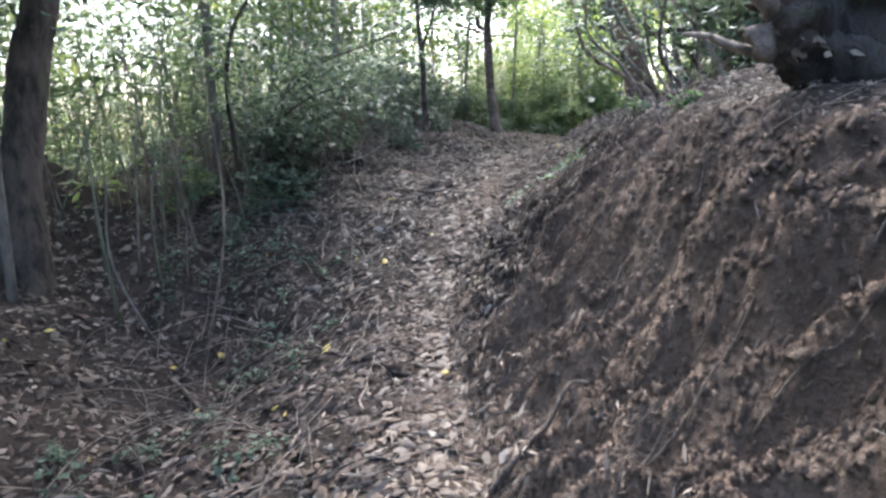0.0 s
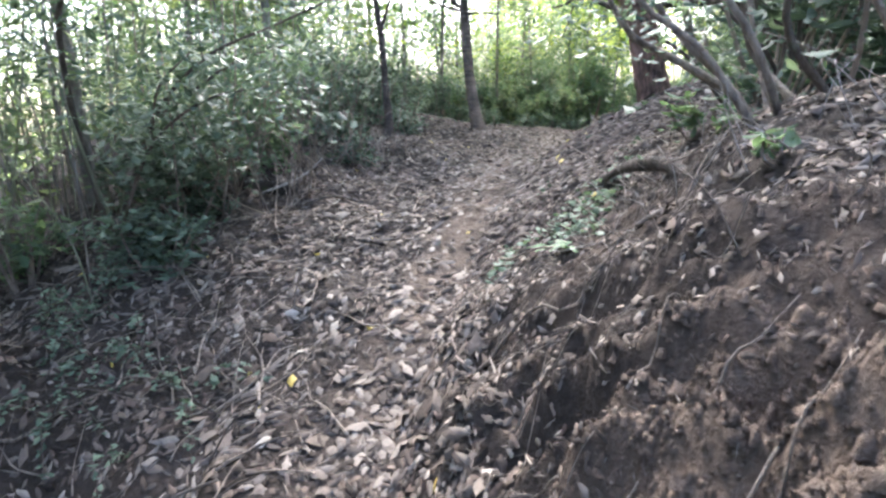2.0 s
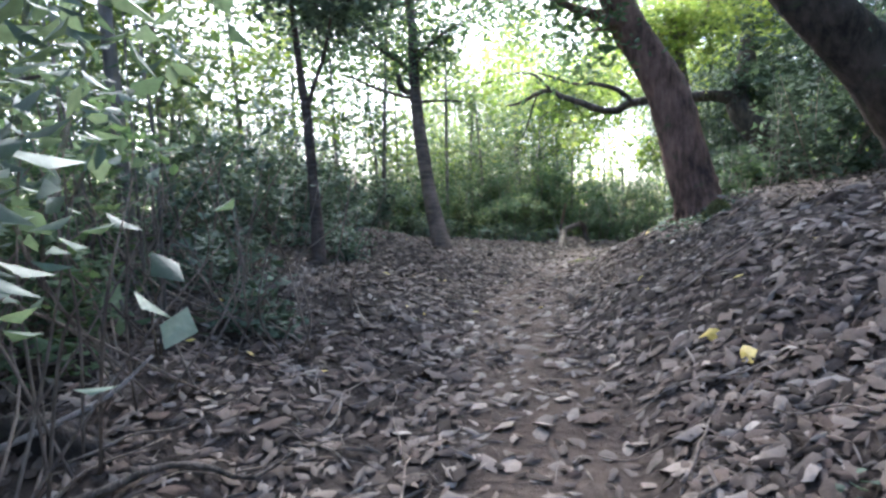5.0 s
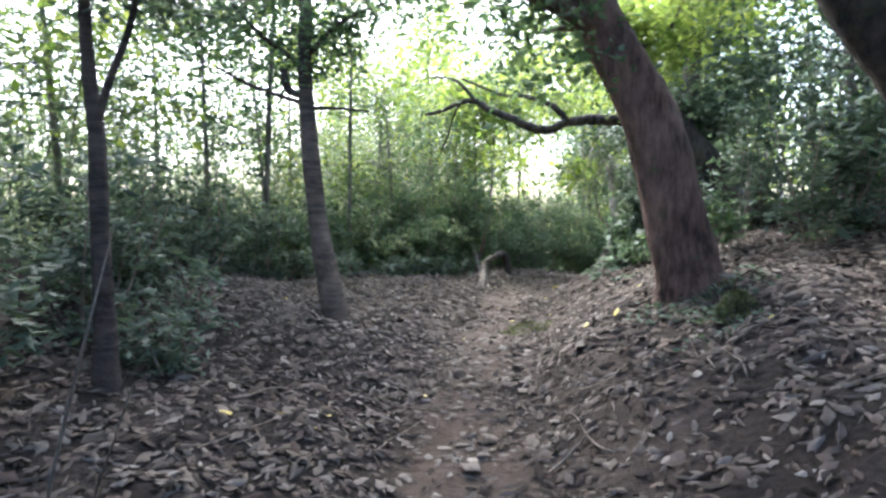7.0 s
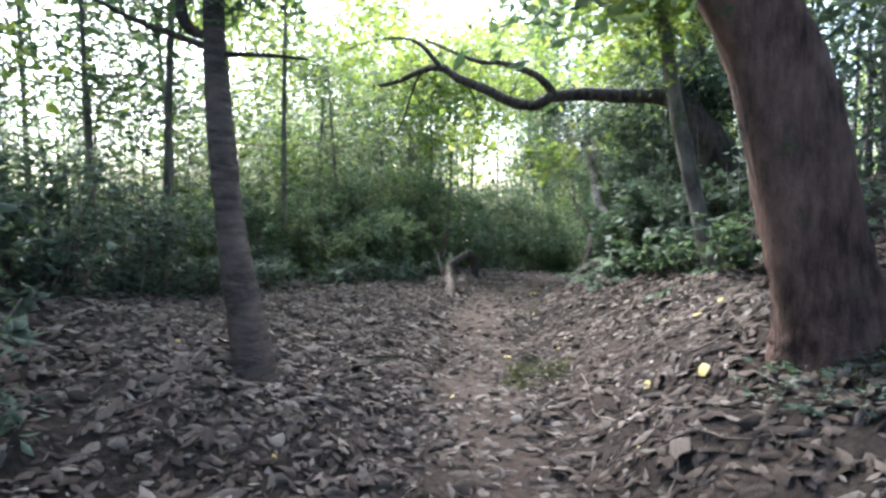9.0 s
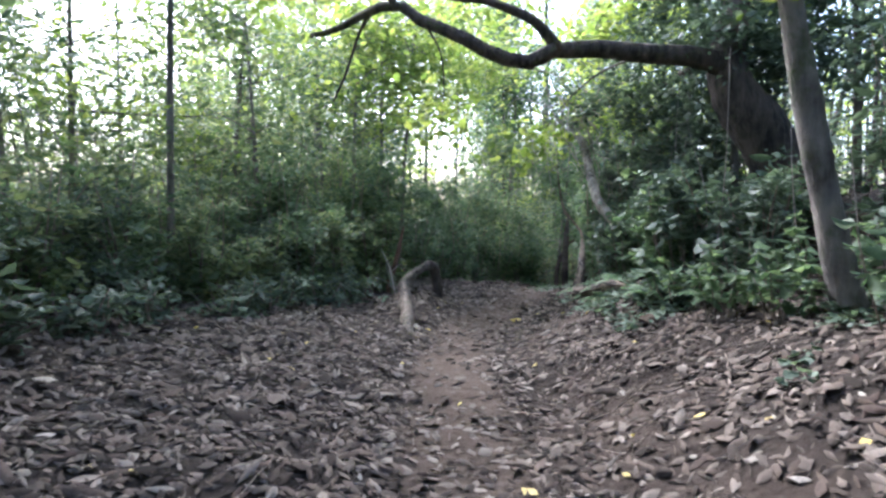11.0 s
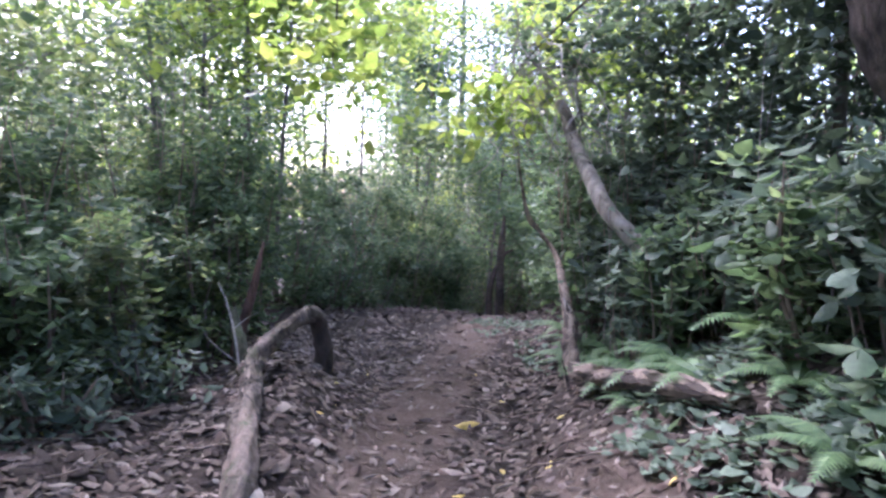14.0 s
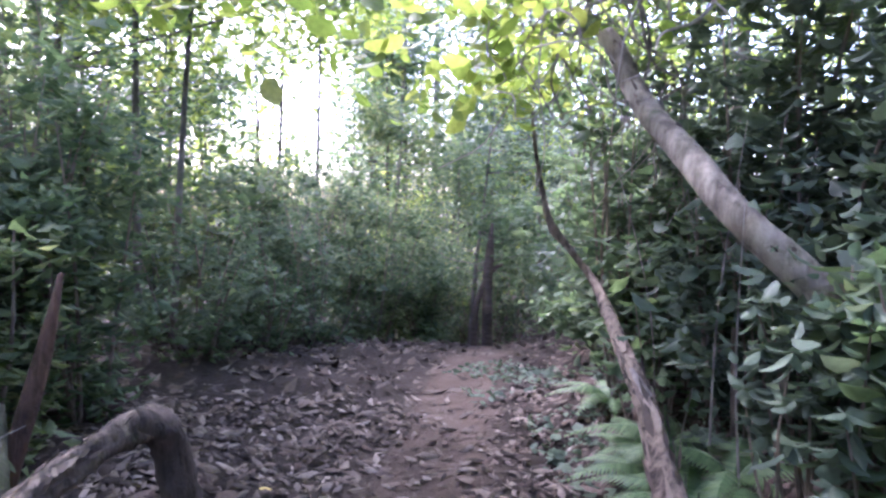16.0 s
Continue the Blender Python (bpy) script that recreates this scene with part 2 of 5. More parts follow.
# blades: a flat-folded leaf of two halves, and a curled leaf of six points
FOLD = (np.array([[0, 0, 0], [0.5, 0.42, 0.12], [0, 1, -0.06], [-0.5, 0.42, 0.12]]), np.array([[0, 1, 2], [0, 2, 3]]))
CURL = (np.array([[0, 0, 0.04], [0.3, 0.12, 0.1], [0.5, 0.38, 0.02], [0.4, 0.66, 0.24], [0.1, 1, 0.16], [-0.26, 0.74, 0.3], [-0.52, 0.44, 0.16], [-0.34, 0.18, -0.02], [0.03, 0.46, -0.06]]),
        np.array([[8, 0, 1], [8, 1, 2], [8, 2, 3], [8, 3, 4], [8, 4, 5], [8, 5, 6], [8, 6, 7], [8, 7, 0]]))
PRESSED = (np.array([[0, 0, 0.0], [0.28, 0.14, 0.05], [0.48, 0.38, 0.06], [0.3, 0.7, 0.03], [0.02, 1, 0.1], [-0.3, 0.7, 0.1], [-0.5, 0.4, 0.1], [-0.3, 0.15, 0.02], [0.0, 0.45, -0.02]]), CURL[1])
LANCE = (np.array([[0, 0, 0.0], [0.24, 0.17, 0.05], [0.5, 0.42, 0.08], [0.3, 0.76, 0.06], [0.04, 1, 0.16], [-0.26, 0.78, 0.12], [-0.5, 0.45, 0.13], [-0.24, 0.18, 0.04], [0.0, 0.48, -0.02]]), CURL[1])
OVAL = (np.array([[0, 0, 0], [0.3, 0.18, 0.05], [0.48, 0.46, 0.09], [0.3, 0.78, 0.05], [0, 1, -0.1], [-0.3, 0.78, 0.05], [-0.48, 0.46, 0.09], [-0.3, 0.18, 0.05], [0, 0.5, 0.0]]), CURL[1])


def leaves(places, length, width, seed, pitch=(-0.6, 0.5), blade=FOLD, roll=0.5, yaw=None, follow=None):
    """Leaf blades at the places, each turned its own way; follow: ground normals on which they lie."""
    g = rng_of(seed)
    p = np.asarray(places, float)
    n = len(p)
    L = length * np.exp(g.normal(0, 0.28, n))
    W = width * np.exp(g.normal(0, 0.25, n)) * L / length
    az = g.uniform(0, 2 * np.pi, n) if yaw is None else yaw
    el, ro = g.uniform(*pitch, n), g.normal(0, roll, n)
    f = np.stack([np.cos(az) * np.cos(el), np.sin(az) * np.cos(el), np.sin(el)], 1)
    side = np.stack([-np.sin(az), np.cos(az), 0 * az], 1)
    up = np.cross(f, -side)
    s2 = side * np.cos(ro)[:, None] + up * np.sin(ro)[:, None]
    u2 = up * np.cos(ro)[:, None] - side * np.sin(ro)[:, None]
    if follow is not None:
        z = follow
        x = np.cross(np.array([0.0, 1, 0]), z)
        x /= np.linalg.norm(x, axis=1)[:, None]
        y = np.cross(z, x)
        turn = lambda v: v[:, :1] * x + v[:, 1:2] * y + v[:, 2:] * z
        f, s2, u2 = turn(f), turn(s2), turn(u2)
    bv, bf = blade
    verts = p[:, None] + bv[None, :, 0:1] * (W[:, None] * s2)[:, None] + bv[None, :, 1:2] * (L[:, None] * f)[:, None] + bv[None, :, 2:3] * (L[:, None] * u2)[:, None]
    faces = (np.arange(n) * len(bv))[:, None, None] + bf[None]
    return verts.reshape(-1, 3), faces.reshape(-1, 3)


def clumps(centres, radii, per, seed, flat=0.8):
    """Places scattered in uneven clumps round the centres."""
    g = rng_of(seed)
    c = np.asarray(centres, float)
    r = np.broadcast_to(np.asarray(radii, float), (len(c),))
    off = g.normal(0, 0.5, (len(c), per, 3)) * [1, 1, flat]
    return (c[:, None] + off * r[:, None, None]).reshape(-1, 3)


# ---- the lie of the land ----


def table(y, rows):
    t = np.array(rows, float)
    fine = np.arange(t[0, 0], t[-1, 0], 0.1) if t[-1, 0] - t[0, 0] < 120 else np.arange(t[0, 0], t[-1, 0], 0.2)
    v = np.interp(fine, t[:, 0], t[:, 1])
    k = np.ones(7) / 7
    v = np.convolve(np.pad(v, 3, "edge"), k, "valid")
    return np.interp(y, fine, v)


CENTRE = [(-40, 25), (-6, 7.3), (0.5, 3.75), (2.6, 2.75), (4.1, 1.95), (5, 1.5), (6.4, 1.22), (8, 1.0), (8.9, 0.65), (12, 0.3), (15, 0.3), (17.9, 0.45), (19.9, 0.95), (21.2, 1.5), (22.2, 1.95), (25.7, 3.5), (28, 4.4), (60, 16)]
HEIGHT = [(-40, -4), (-6, -1.6), (0, -1.25), (3, -1.22), (4, -1.15), (4.85, -1.0), (5.2, -0.85), (5.6, -0.65), (6.4, -0.45), (6.75, -0.3), (8, -0.09), (8.85, 0), (12, 0.07), (14, 0.13), (16.8, 0.06), (18, 0.1), (19.9, 0), (21.2, -0.03), (22.3, 0), (24, -0.12), (25.7, -0.36), (27.7, -0.75), (32, -1.9), (60, -4)]
R_FOOT = [(-40, 0.08), (4.2, 0.08), (5.0, 0.12), (5.7, 0.18), (6.4, 0.15), (7, 0.14), (8, 0.3), (12, 0.5), (16.5, 0.75), (20, 0.8), (25, 0.7), (60, 0.7)]
R_SLOPE = [(-40, 1.3), (4.4, 1.3), (5.0, 1.02), (5.4, 0.95), (5.7, 0.78), (6.4, 0.58), (7, 0.5), (8, 0.5), (12, 0.55), (13, 0.55), (16.5, 0.4), (18.5, 0.56), (20, 0.48), (25, 0.4), (60, 0.3)]
R_TOP = [(-40, 1.36), (2.4, 1.38), (3.3, 1.46), (3.9, 1.32), (4.4, 1.16), (5.2, 0.97), (6.0, 0.8), (6.6, 0.62), (7.4, 0.4), (8.5, 0.36), (11, 0.5), (12.2, 0.78), (13.4, 0.75), (16.5, 0.45), (20, 0.5), (60, 0.5)]
R_LIN = [(-40, 0.13), (4.0, 0.2), (4.6, 0.32), (5.4, 0.3), (6.2, 0.14), (7.5, 0.2), (10, 0.2), (12, 0.07), (13.4, 0.07), (16.5, 0.25), (20, 0.3), (25, 0.2), (60, 0.2)]
R_LIP = [(-40, 0.3), (3.2, 0.3), (3.9, 0.04), (5, 0), (60, 0)]
L_LIN = [(-40, -0.3), (3.9, -0.33), (4.6, 0.02), (5.5, 0.04), (7.5, 0.13), (11, 0.22), (14, 0.26), (18, 0.17), (22, 0.12), (60, 0.1)]
lattice = rng_of(5).uniform(-1, 1, (64, 64))


def bumps(x, y, size):
    """Smooth value noise of about that many metres."""
    u, v = np.asarray(x) / size, np.asarray(y) / size
    i, j = np.floor(u).astype(int), np.floor(v).astype(int)
    a, b = u - i, v - j
    a, b = a * a * (3 - 2 * a), b * b * (3 - 2 * b)
    q = lambda m, n: lattice[m % 64, n % 64]
    return (q(i, j) * (1 - a) + q(i + 1, j) * a) * (1 - b) + (q(i, j + 1) * (1 - a) + q(i + 1, j + 1) * a) * b


def across(x, y):
    """Metres to the right of the middle of the path."""
    yc = np.clip(y, -39, 58)
    s = (table(yc + 0.4, CENTRE) - table(yc - 0.4, CENTRE)) / 0.8
    return (x - table(yc, CENTRE)) / np.sqrt(1 + s * s)


def lie(x, y):
    x, y = np.asarray(x, float), np.asarray(y, float)
    yc = np.clip(y, -39, 58)
    d = np.clip(across(x, y), -25, 25)
    z = table(yc, HEIGHT)
    e = np.maximum(0, d - table(yc, R_FOOT) - 0.08 * bumps(x, y, 0.7))
    top, steep = table(yc, R_TOP), table(yc, R_SLOPE)
    lip = np.clip((e - 0.62) / 0.2, 0, 1)
    a, b = steep * e + table(yc, R_LIP) * lip * lip * (3 - 2 * lip), top + table(yc, R_LIN) * e
    rise = -0.06 * np.log(np.exp(-np.minimum(a, 9) / 0.06) + np.exp(-np.minimum(b, 9) / 0.06)) + 0.06 * np.log1p(np.exp(-top / 0.06))
    z = z + rise
    l = np.maximum(0, -d - 0.35)
    lin = table(yc, L_LIN)
    z = z + np.where(lin < 0, lin * np.minimum(l, 1.5) + 0.42 * np.maximum(0, l - 1.9), 6 * lin * np.tanh(l / 6))
    z = z - 0.5 * np.clip(l - 5.5, 0, 16) ** 1.05 * np.clip((34 - y) / 8, 0, 1)
    z = z - 0.13 * np.exp(-(((x - 2.62) / 0.35) ** 2) - ((y - 5.55) / 0.6) ** 2)
    z = z + 0.3 * np.exp(-(((x - 0.15) / 0.5) ** 2) - ((y - 20.55) / 1.2) ** 2)
    rough = np.clip((np.abs(d) - 0.2) / 0.5, 0.15, 1)
    face = np.clip(rise * 2.5, 0, 1) * np.clip((b - a) * 6 + 0.5, 0, 1) * np.clip((steep - 0.6) * 1.6, 0, 1)
    z = z + rough * (0.07 * bumps(x, y, 1.1) + 0.03 * bumps(x + 9, y, 0.37)) + (0.012 + 0.02 * rough) * bumps(x, y + 7, 0.16)
    w = y + 0.45 * x
    return z + face * (0.05 * bumps(x, y, 0.33) + 0.06 * bumps(x + 3, y, 0.15) + 0.085 * bumps(0.6 * d, w, 0.085) + 0.07 * bumps(0.65 * d + 3, w + 8, 0.045))


def normal(x, y, h=0.06):
    gx, gy = (lie(x + h, y) - lie(x - h, y)) / (2 * h), (lie(x, y + h) - lie(x, y - h)) / (2 * h)
    n = np.stack([-gx, -gy, np.ones_like(gx)], 1)
    return n / np.linalg.norm(n, axis=1)[:, None]


TROD_W = [(-40, 0.26), (6, 0.26), (9, 0.42), (15, 0.42), (18, 0.4), (60, 0.45)]
TROD = [(-40, 0.75), (5, 0.66), (8, 0.6), (14, 0.72), (16, 0.85), (18, 0.92), (60, 1.0)]


def bare(x, y):
    """How bare the ground is: the trodden path and the cut face of the bank."""
    d = across(x, y)
    yc = np.clip(y, -39, 58)
    track = np.exp(-((d + 0.02) / table(yc, TROD_W)) ** 4) * (table(yc, TROD) + 0.3 * bumps(x, y, 0.8))
    cut = np.clip((d - 0.1) * 5, 0, 1) * np.clip((1.34 - d + 0.16 * bumps(x, y, 0.4)) * 3, 0, 1) * np.clip((4.35 - y + 0.2 * bumps(x, y + 3, 0.5)) * 1.5, 0, 1)
    side = (0.4 + 0.35 * bumps(x + 4, y, 0.6)) * np.clip((d - 0.2) * 2, 0, 1) * np.clip((1.7 - d) * 2, 0, 1) * np.clip((y - 8.5) * 0.4, 0, 1) * np.clip((20.5 - y) * 0.7, 0, 1)
    hollow = 0.5 * np.exp(-(((x - 2.62) / 0.34) ** 4) - ((y - 5.45) / 0.62) ** 4)
    return np.clip(np.maximum(np.maximum(track, cut), np.maximum(side, hollow)), 0, 1)


def graded(a, b, step, far):
    core = np.arange(a, b + step / 2, step)
    out, s, lo, hi = [], step, [a], [b]
    while hi[-1] < far:
        s *= 1.13
        hi.append(hi[-1] + s)
        lo.append(lo[-1] - s)
    return np.concatenate([lo[:0:-1], core, hi[1:]])


gx, gy = graded(-2.4, 4.2, 0.045, 260), graded(0.2, 23.0, 0.065, 260)
gx = np.concatenate([gx[gx < 1.88], np.arange(1.9, 4.2, 0.026), gx[gx > 4.21]])
gy = np.concatenate([gy[gy < 0.79], np.arange(0.8, 5.6, 0.022), gy[gy > 5.61]])
X, Y = np.meshgrid(gx, gy)
Z = lie(X.ravel(), Y.ravel())
nx, ny = len(gx), len(gy)
idx = np.arange(nx * ny).reshape(ny, nx)
quads = np.stack([idx[:-1, :-1], idx[:-1, 1:], idx[1:, 1:], idx[1:, :-1]], -1).reshape(-1, 4)
gmesh = mesh_of("ground", np.stack([X.ravel(), Y.ravel(), Z], 1), quads, SOIL, True)
cover = gmesh.attributes.new("cover", "FLOAT", "POINT")
cover.data.foreach_set("value", (1 - bare(X.ravel(), Y.ravel())).astype(np.float32))
ground = tagged(new("ground", gmesh), "brown forest soil with a trodden path and cut bank", "ground", "", "structure")

# ---- trees ----


def crown_places(lines, step, spread, per, seed):
    g = rng_of(seed)
    cs = []
    for ln in lines:
        s = spline([q[:3] for q in ln], max(3, int(len(ln) * step)))
        cs.append(s + g.normal(0, spread * 0.5, s.shape))
    return clumps(np.concatenate(cs), spread, per, seed + 1)


def limbs_from(top, n, reach, rise, r, seed):
    """Crooked limbs that leave a stem near its top."""
    g = rng_of(seed)
    out = []
    for i in range(n):
        a = 2 * np.pi * (i + g.uniform(-0.3, 0.3)) / n
        p0 = np.array(top[:3]) + [0, 0, g.uniform(-0.5, 0.1)]
        pts = [(*p0, r)]
        for k in range(1, 4):
            q = p0 + np.array([np.cos(a), np.sin(a), 0]) * reach * k / 3 + [*g.normal(0, 0.12, 2) * reach * 0.6, rise * (k / 3) ** 1.3 + g.normal(0, 0.08)]
            pts.append((*q, r * (1 - k / 3.6)))
        out.append(pts)
    return out


def tree(name, stem, branches, bark, label, crown=None, sides=14, flare=0.5, seed=1):
    """trunk, each branch and, where one is seen, a crown of separate leaves. crown: (lines, spread, per, leaf length, width, material)."""
    base = np.array(stem[0][:3])
    t = thing(name, base, label, "tree")
    sunk = [(base[0] + (base[0] - stem[1][0]) * 0.15, base[1] + (base[1] - stem[1][1]) * 0.15, base[2] - 0.3, stem[0][3] * 1.05)] + list(stem)
    part("trunk", tube(sunk, 60, sides, 0.075, seed, flare), bark, t)
    for i, b in enumerate(branches):
        part("branch", tube(b, 18, 8, 0.09, seed + i + 3), bark, t)
    if crown:
        lines, spread, per, ln, wd, mat = crown
        part("crown", leaves(crown_places(lines, 5, spread, per, seed + 50), ln, wd, seed + 60, (-0.9, 0.4)), mat, t, smooth=False)
    return t


BIG = [(2.2, 13.0, 0.7, 0.3), (2.14, 13.0, 1.0, 0.26), (2.05, 13.01, 1.45, 0.24), (1.88, 13.03, 2.18, 0.228), (1.59, 13.03, 2.82, 0.21), (1.36, 13.02, 3.31, 0.19), (1.1, 13.02, 4.05, 0.16), (0.85, 13.03, 5.4, 0.13)]
BIG_LIMB = [(1.42, 12.95, 3.08, 0.11), (1.1, 12.88, 3.21, 0.072), (0.85, 12.84, 3.31, 0.057), (0.4, 12.79, 3.58, 0.038), (-0.2, 12.7, 4.0, 0.02)]
BIG_LIMB_B = [(1.4, 13.0, 3.1, 0.05), (1.2, 13.1, 3.12, 0.035), (0.95, 13.2, 3.14, 0.02)]
up_big = limbs_from(BIG[-1], 5, 2.4, 1.0, 0.07, 11)
tree("leaning_tree", BIG, [BIG_LIMB, BIG_LIMB_B, *up_big], BARK_RED, "thick leaning tree with smooth red-brown bark beside the path",
     ([*up_big, BIG_LIMB[1:]], 0.55, 100, 0.1, 0.045, MID_LEAF), 20, 0.3, 3)

MID = [(-1.21, 13.62, 0.36, 0.15), (-1.44, 13.95, 1.0, 0.118), (-1.6, 14.19, 1.5, 0.112), (-1.74, 14.44, 2.0, 0.106), (-1.98, 14.93, 3.0, 0.1), (-2.08, 15.17, 3.5, 0.095), (-2.19, 15.52, 4.2, 0.088), (-2.4, 16.1, 5.6, 0.065)]
mid_branches = [[(-1.97, 14.9, 2.95, 0.036), (-2.4, 14.85, 3.1, 0.028), (-2.75, 14.8, 3.25, 0.021), (-3.1, 14.75, 3.45, 0.011)],
                [(-1.96, 14.9, 2.9, 0.032), (-1.5, 14.75, 2.85, 0.018), (-1.05, 14.55, 2.75, 0.01)],
                [(-2.1, 15.2, 3.6, 0.045), (-1.6, 15.3, 4.1, 0.03), (-1.0, 15.5, 4.4, 0.015)],
                [(-2.08, 15.15, 3.5, 0.04), (-2.65, 14.95, 3.95, 0.027), (-3.1, 14.85, 4.5, 0.012)]]
up_mid = limbs_from(MID[-1], 5, 1.9, 0.7, 0.05, 21)
tree("slender_tree", MID, [*mid_branches, *up_mid], BARK_RING, "slender brown-barked tree with a stub and thin bare twigs",
     ([*up_mid, *mid_branches[2:], [(-2.2, 15.5, 4.2), (-1.2, 15.6, 4.5), (-0.3, 15.8, 4.6)]], 0.5, 100, 0.085, 0.04, MID_LEAF), 14, 0.25, 5)
stub = bpy.data.objects["slender_tree"]
part("stub", tube([(-2.0, 14.93, 3.05, 0.035), (-2.2, 14.9, 3.15, 0.055), (-2.26, 14.9, 3.4, 0.05)], 8, 8, 0.1, 9), BARK_DARK, stub)

NEAR = [(-1.72, 10.9, 0.33, 0.09), (-1.77, 10.97, 1.0, 0.06), (-1.83, 11.05, 1.5, 0.056), (-1.9, 11.13, 2.0, 0.05), (-2.0, 11.21, 2.5, 0.042), (-2.08, 11.29, 3.0, 0.036), (-2.28, 11.45, 4.3, 0.026)]
NEAR_FORK = [(-1.91, 11.13, 2.04, 0.03), (-1.81, 11.16, 2.35, 0.024), (-1.68, 11.19, 2.69, 0.021), (-1.54, 11.22, 3.3, 0.015)]
up_near = limbs_from(NEAR[-1], 4, 1.2, 0.4, 0.022, 31) + limbs_from(NEAR_FORK[-1], 3, 0.9, 0.4, 0.013, 32)
tree("young_tree", NEAR, [NEAR_FORK, *up_near], BARK_RING, "thin dark young tree forked above head height",
     (up_near, 0.4, 60, 0.08, 0.035, DARK_LEAF), 10, 0.4, 7)

SLIM = [(2.95, 15.93, 0.55, 0.11), (2.81, 15.98, 1.0, 0.098), (2.69, 16.0, 1.5, 0.09), (2.59, 16.03, 2.0, 0.083), (2.49, 16.06, 2.5, 0.077), (2.4, 16.08, 3.0, 0.072), (2.24, 16.15, 4.2, 0.055)]
up_slim = limbs_from(SLIM[-1], 4, 1.5, 0.7, 0.04, 41)
tree("slim_tree", SLIM, up_slim, BARK_GREY, "slim straight tree with grey-brown bark above broad-leaved plants",
     (up_slim, 0.45, 110, 0.09, 0.04, BRIGHT_LEAF), 12, 0.35, 8)

DARK = [(5.35, 19.3, 0.9, 0.4), (4.85, 19.12, 1.5, 0.32), (4.5, 19.0, 1.85, 0.3), (4.15, 19.0, 2.4, 0.28), (3.85, 19.05, 2.85, 0.26), (3.75, 19.1, 3.3, 0.2), (3.95, 19.3, 4.0, 0.15), (4.2, 19.6, 5.4, 0.1)]
LONG = [(3.85, 19.05, 3.1, 0.17), (3.4, 18.98, 3.26, 0.125), (2.63, 18.81, 3.25, 0.105), (1.72, 18.77, 3.28, 0.09), (1.27, 18.68, 3.09, 0.08), (0.91, 18.71, 3.19, 0.076), (0.54, 18.75, 3.39, 0.068), (0.18, 18.88, 3.56, 0.06),
        (-0.13, 19.02, 3.79, 0.056), (-0.55, 19.55, 3.83, 0.046), (-0.94, 19.97, 3.77, 0.04), (-1.38, 20.3, 3.79, 0.03)]
LONG_B = [(1.65, 18.74, 3.24, 0.065), (1.4, 18.73, 3.52, 0.056), (1.12, 18.76, 3.67, 0.05), (0.79, 18.79, 3.78, 0.042), (0.42, 18.81, 3.82, 0.034), (-0.4, 18.9, 4.2, 0.018)]
LONG_C = [(-0.4, 19.35, 3.85, 0.03), (-0.58, 19.6, 3.64, 0.022), (-0.75, 19.61, 3.16, 0.016), (-0.9, 19.6, 2.82, 0.01)]
LONG_D = [(-0.13, 19.02, 3.79, 0.04), (-0.5, 19.1, 4.2, 0.03), (-1.1, 19.4, 4.35, 0.022), (-1.9, 19.9, 4.3, 0.012)]
up_dark = limbs_from(DARK[-1], 5, 2.3, 0.9, 0.07, 51)
tree("spreading_tree", DARK, [LONG, LONG_B, LONG_C, LONG_D, *up_dark], BARK_DARK, "dark leaning tree with one long limb reaching over the path",
     ([*up_dark, LONG_D[2:], [(-1.0, 20, 4.5), (0.5, 21, 4.6), (1.8, 21, 4.6)]], 0.6, 70, 0.11, 0.06, BRIGHT_LEAF), 16, 0.35, 12)

spread_t = bpy.data.objects["spreading_tree"]
part("branch", tube([(2.71, 21.5, 2.89, 0.012), (2.93, 21.46, 3.07, 0.018), (3.22, 21.4, 3.26, 0.024), (3.75, 21.27, 3.36, 0.032), (3.95, 19.3, 3.5, 0.06)], 20, 8, 0.1, 15), BARK_DARK, spread_t)
part("ivy", leaves(crown_places([[(4.6, 19.6, 2.6), (4.2, 19.4, 3.2), (3.6, 19.9, 3.3)], [(3.9, 20.2, 3.3), (3.2, 20.9, 3.2), (2.7, 21.5, 3.2)], [(4.9, 19.6, 3.6), (4.2, 19.2, 3.7), (3.5, 19.0, 3.5)], [(5.2, 19.4, 3.4), (5.6, 19.8, 4.2), (4.6, 20.4, 4.4)], [(3.2, 20.0, 3.6), (3.9, 20.3, 4.2), (4.8, 20.6, 3.6)]], 6, 0.45, 85, 16), 0.1, 0.05, 17, (-1.0, 0.3), OVAL), DARK_LEAF, spread_t, "dark ivy leaves round the limb", False)

SPRAY = [(0.18, 18.88, 3.56, 0.016), (0.42, 19.9, 3.5, 0.012), (0.52, 20.8, 3.2, 0.008), (0.5, 21.3, 2.8, 0.004)]
SPRAY_B = [(2.63, 18.81, 3.25, 0.016), (2.5, 20.2, 3.3, 0.012), (2.3, 21.3, 3.0, 0.008), (2.1, 22.0, 2.5, 0.004)]
for i, q in enumerate((SPRAY, SPRAY_B)):
    part("branch", tube(q, 16, 6, 0.08, 90 + i), BARK_DARK, spread_t)
    part("foliage", leaves(crown_places([q[2:], [(q[3][0] - 0.35, q[3][1] - 0.1, q[3][2] + 0.25), q[3][:3], (q[3][0] + 0.35, q[3][1] + 0.1, q[3][2] + 0.1)]], 3, 0.36, 22, 92 + i), 0.125, 0.075, 94 + i, (-1.0, 0.2), OVAL), BRIGHT_LEAF, spread_t, "hanging yellow-green leaves", False)

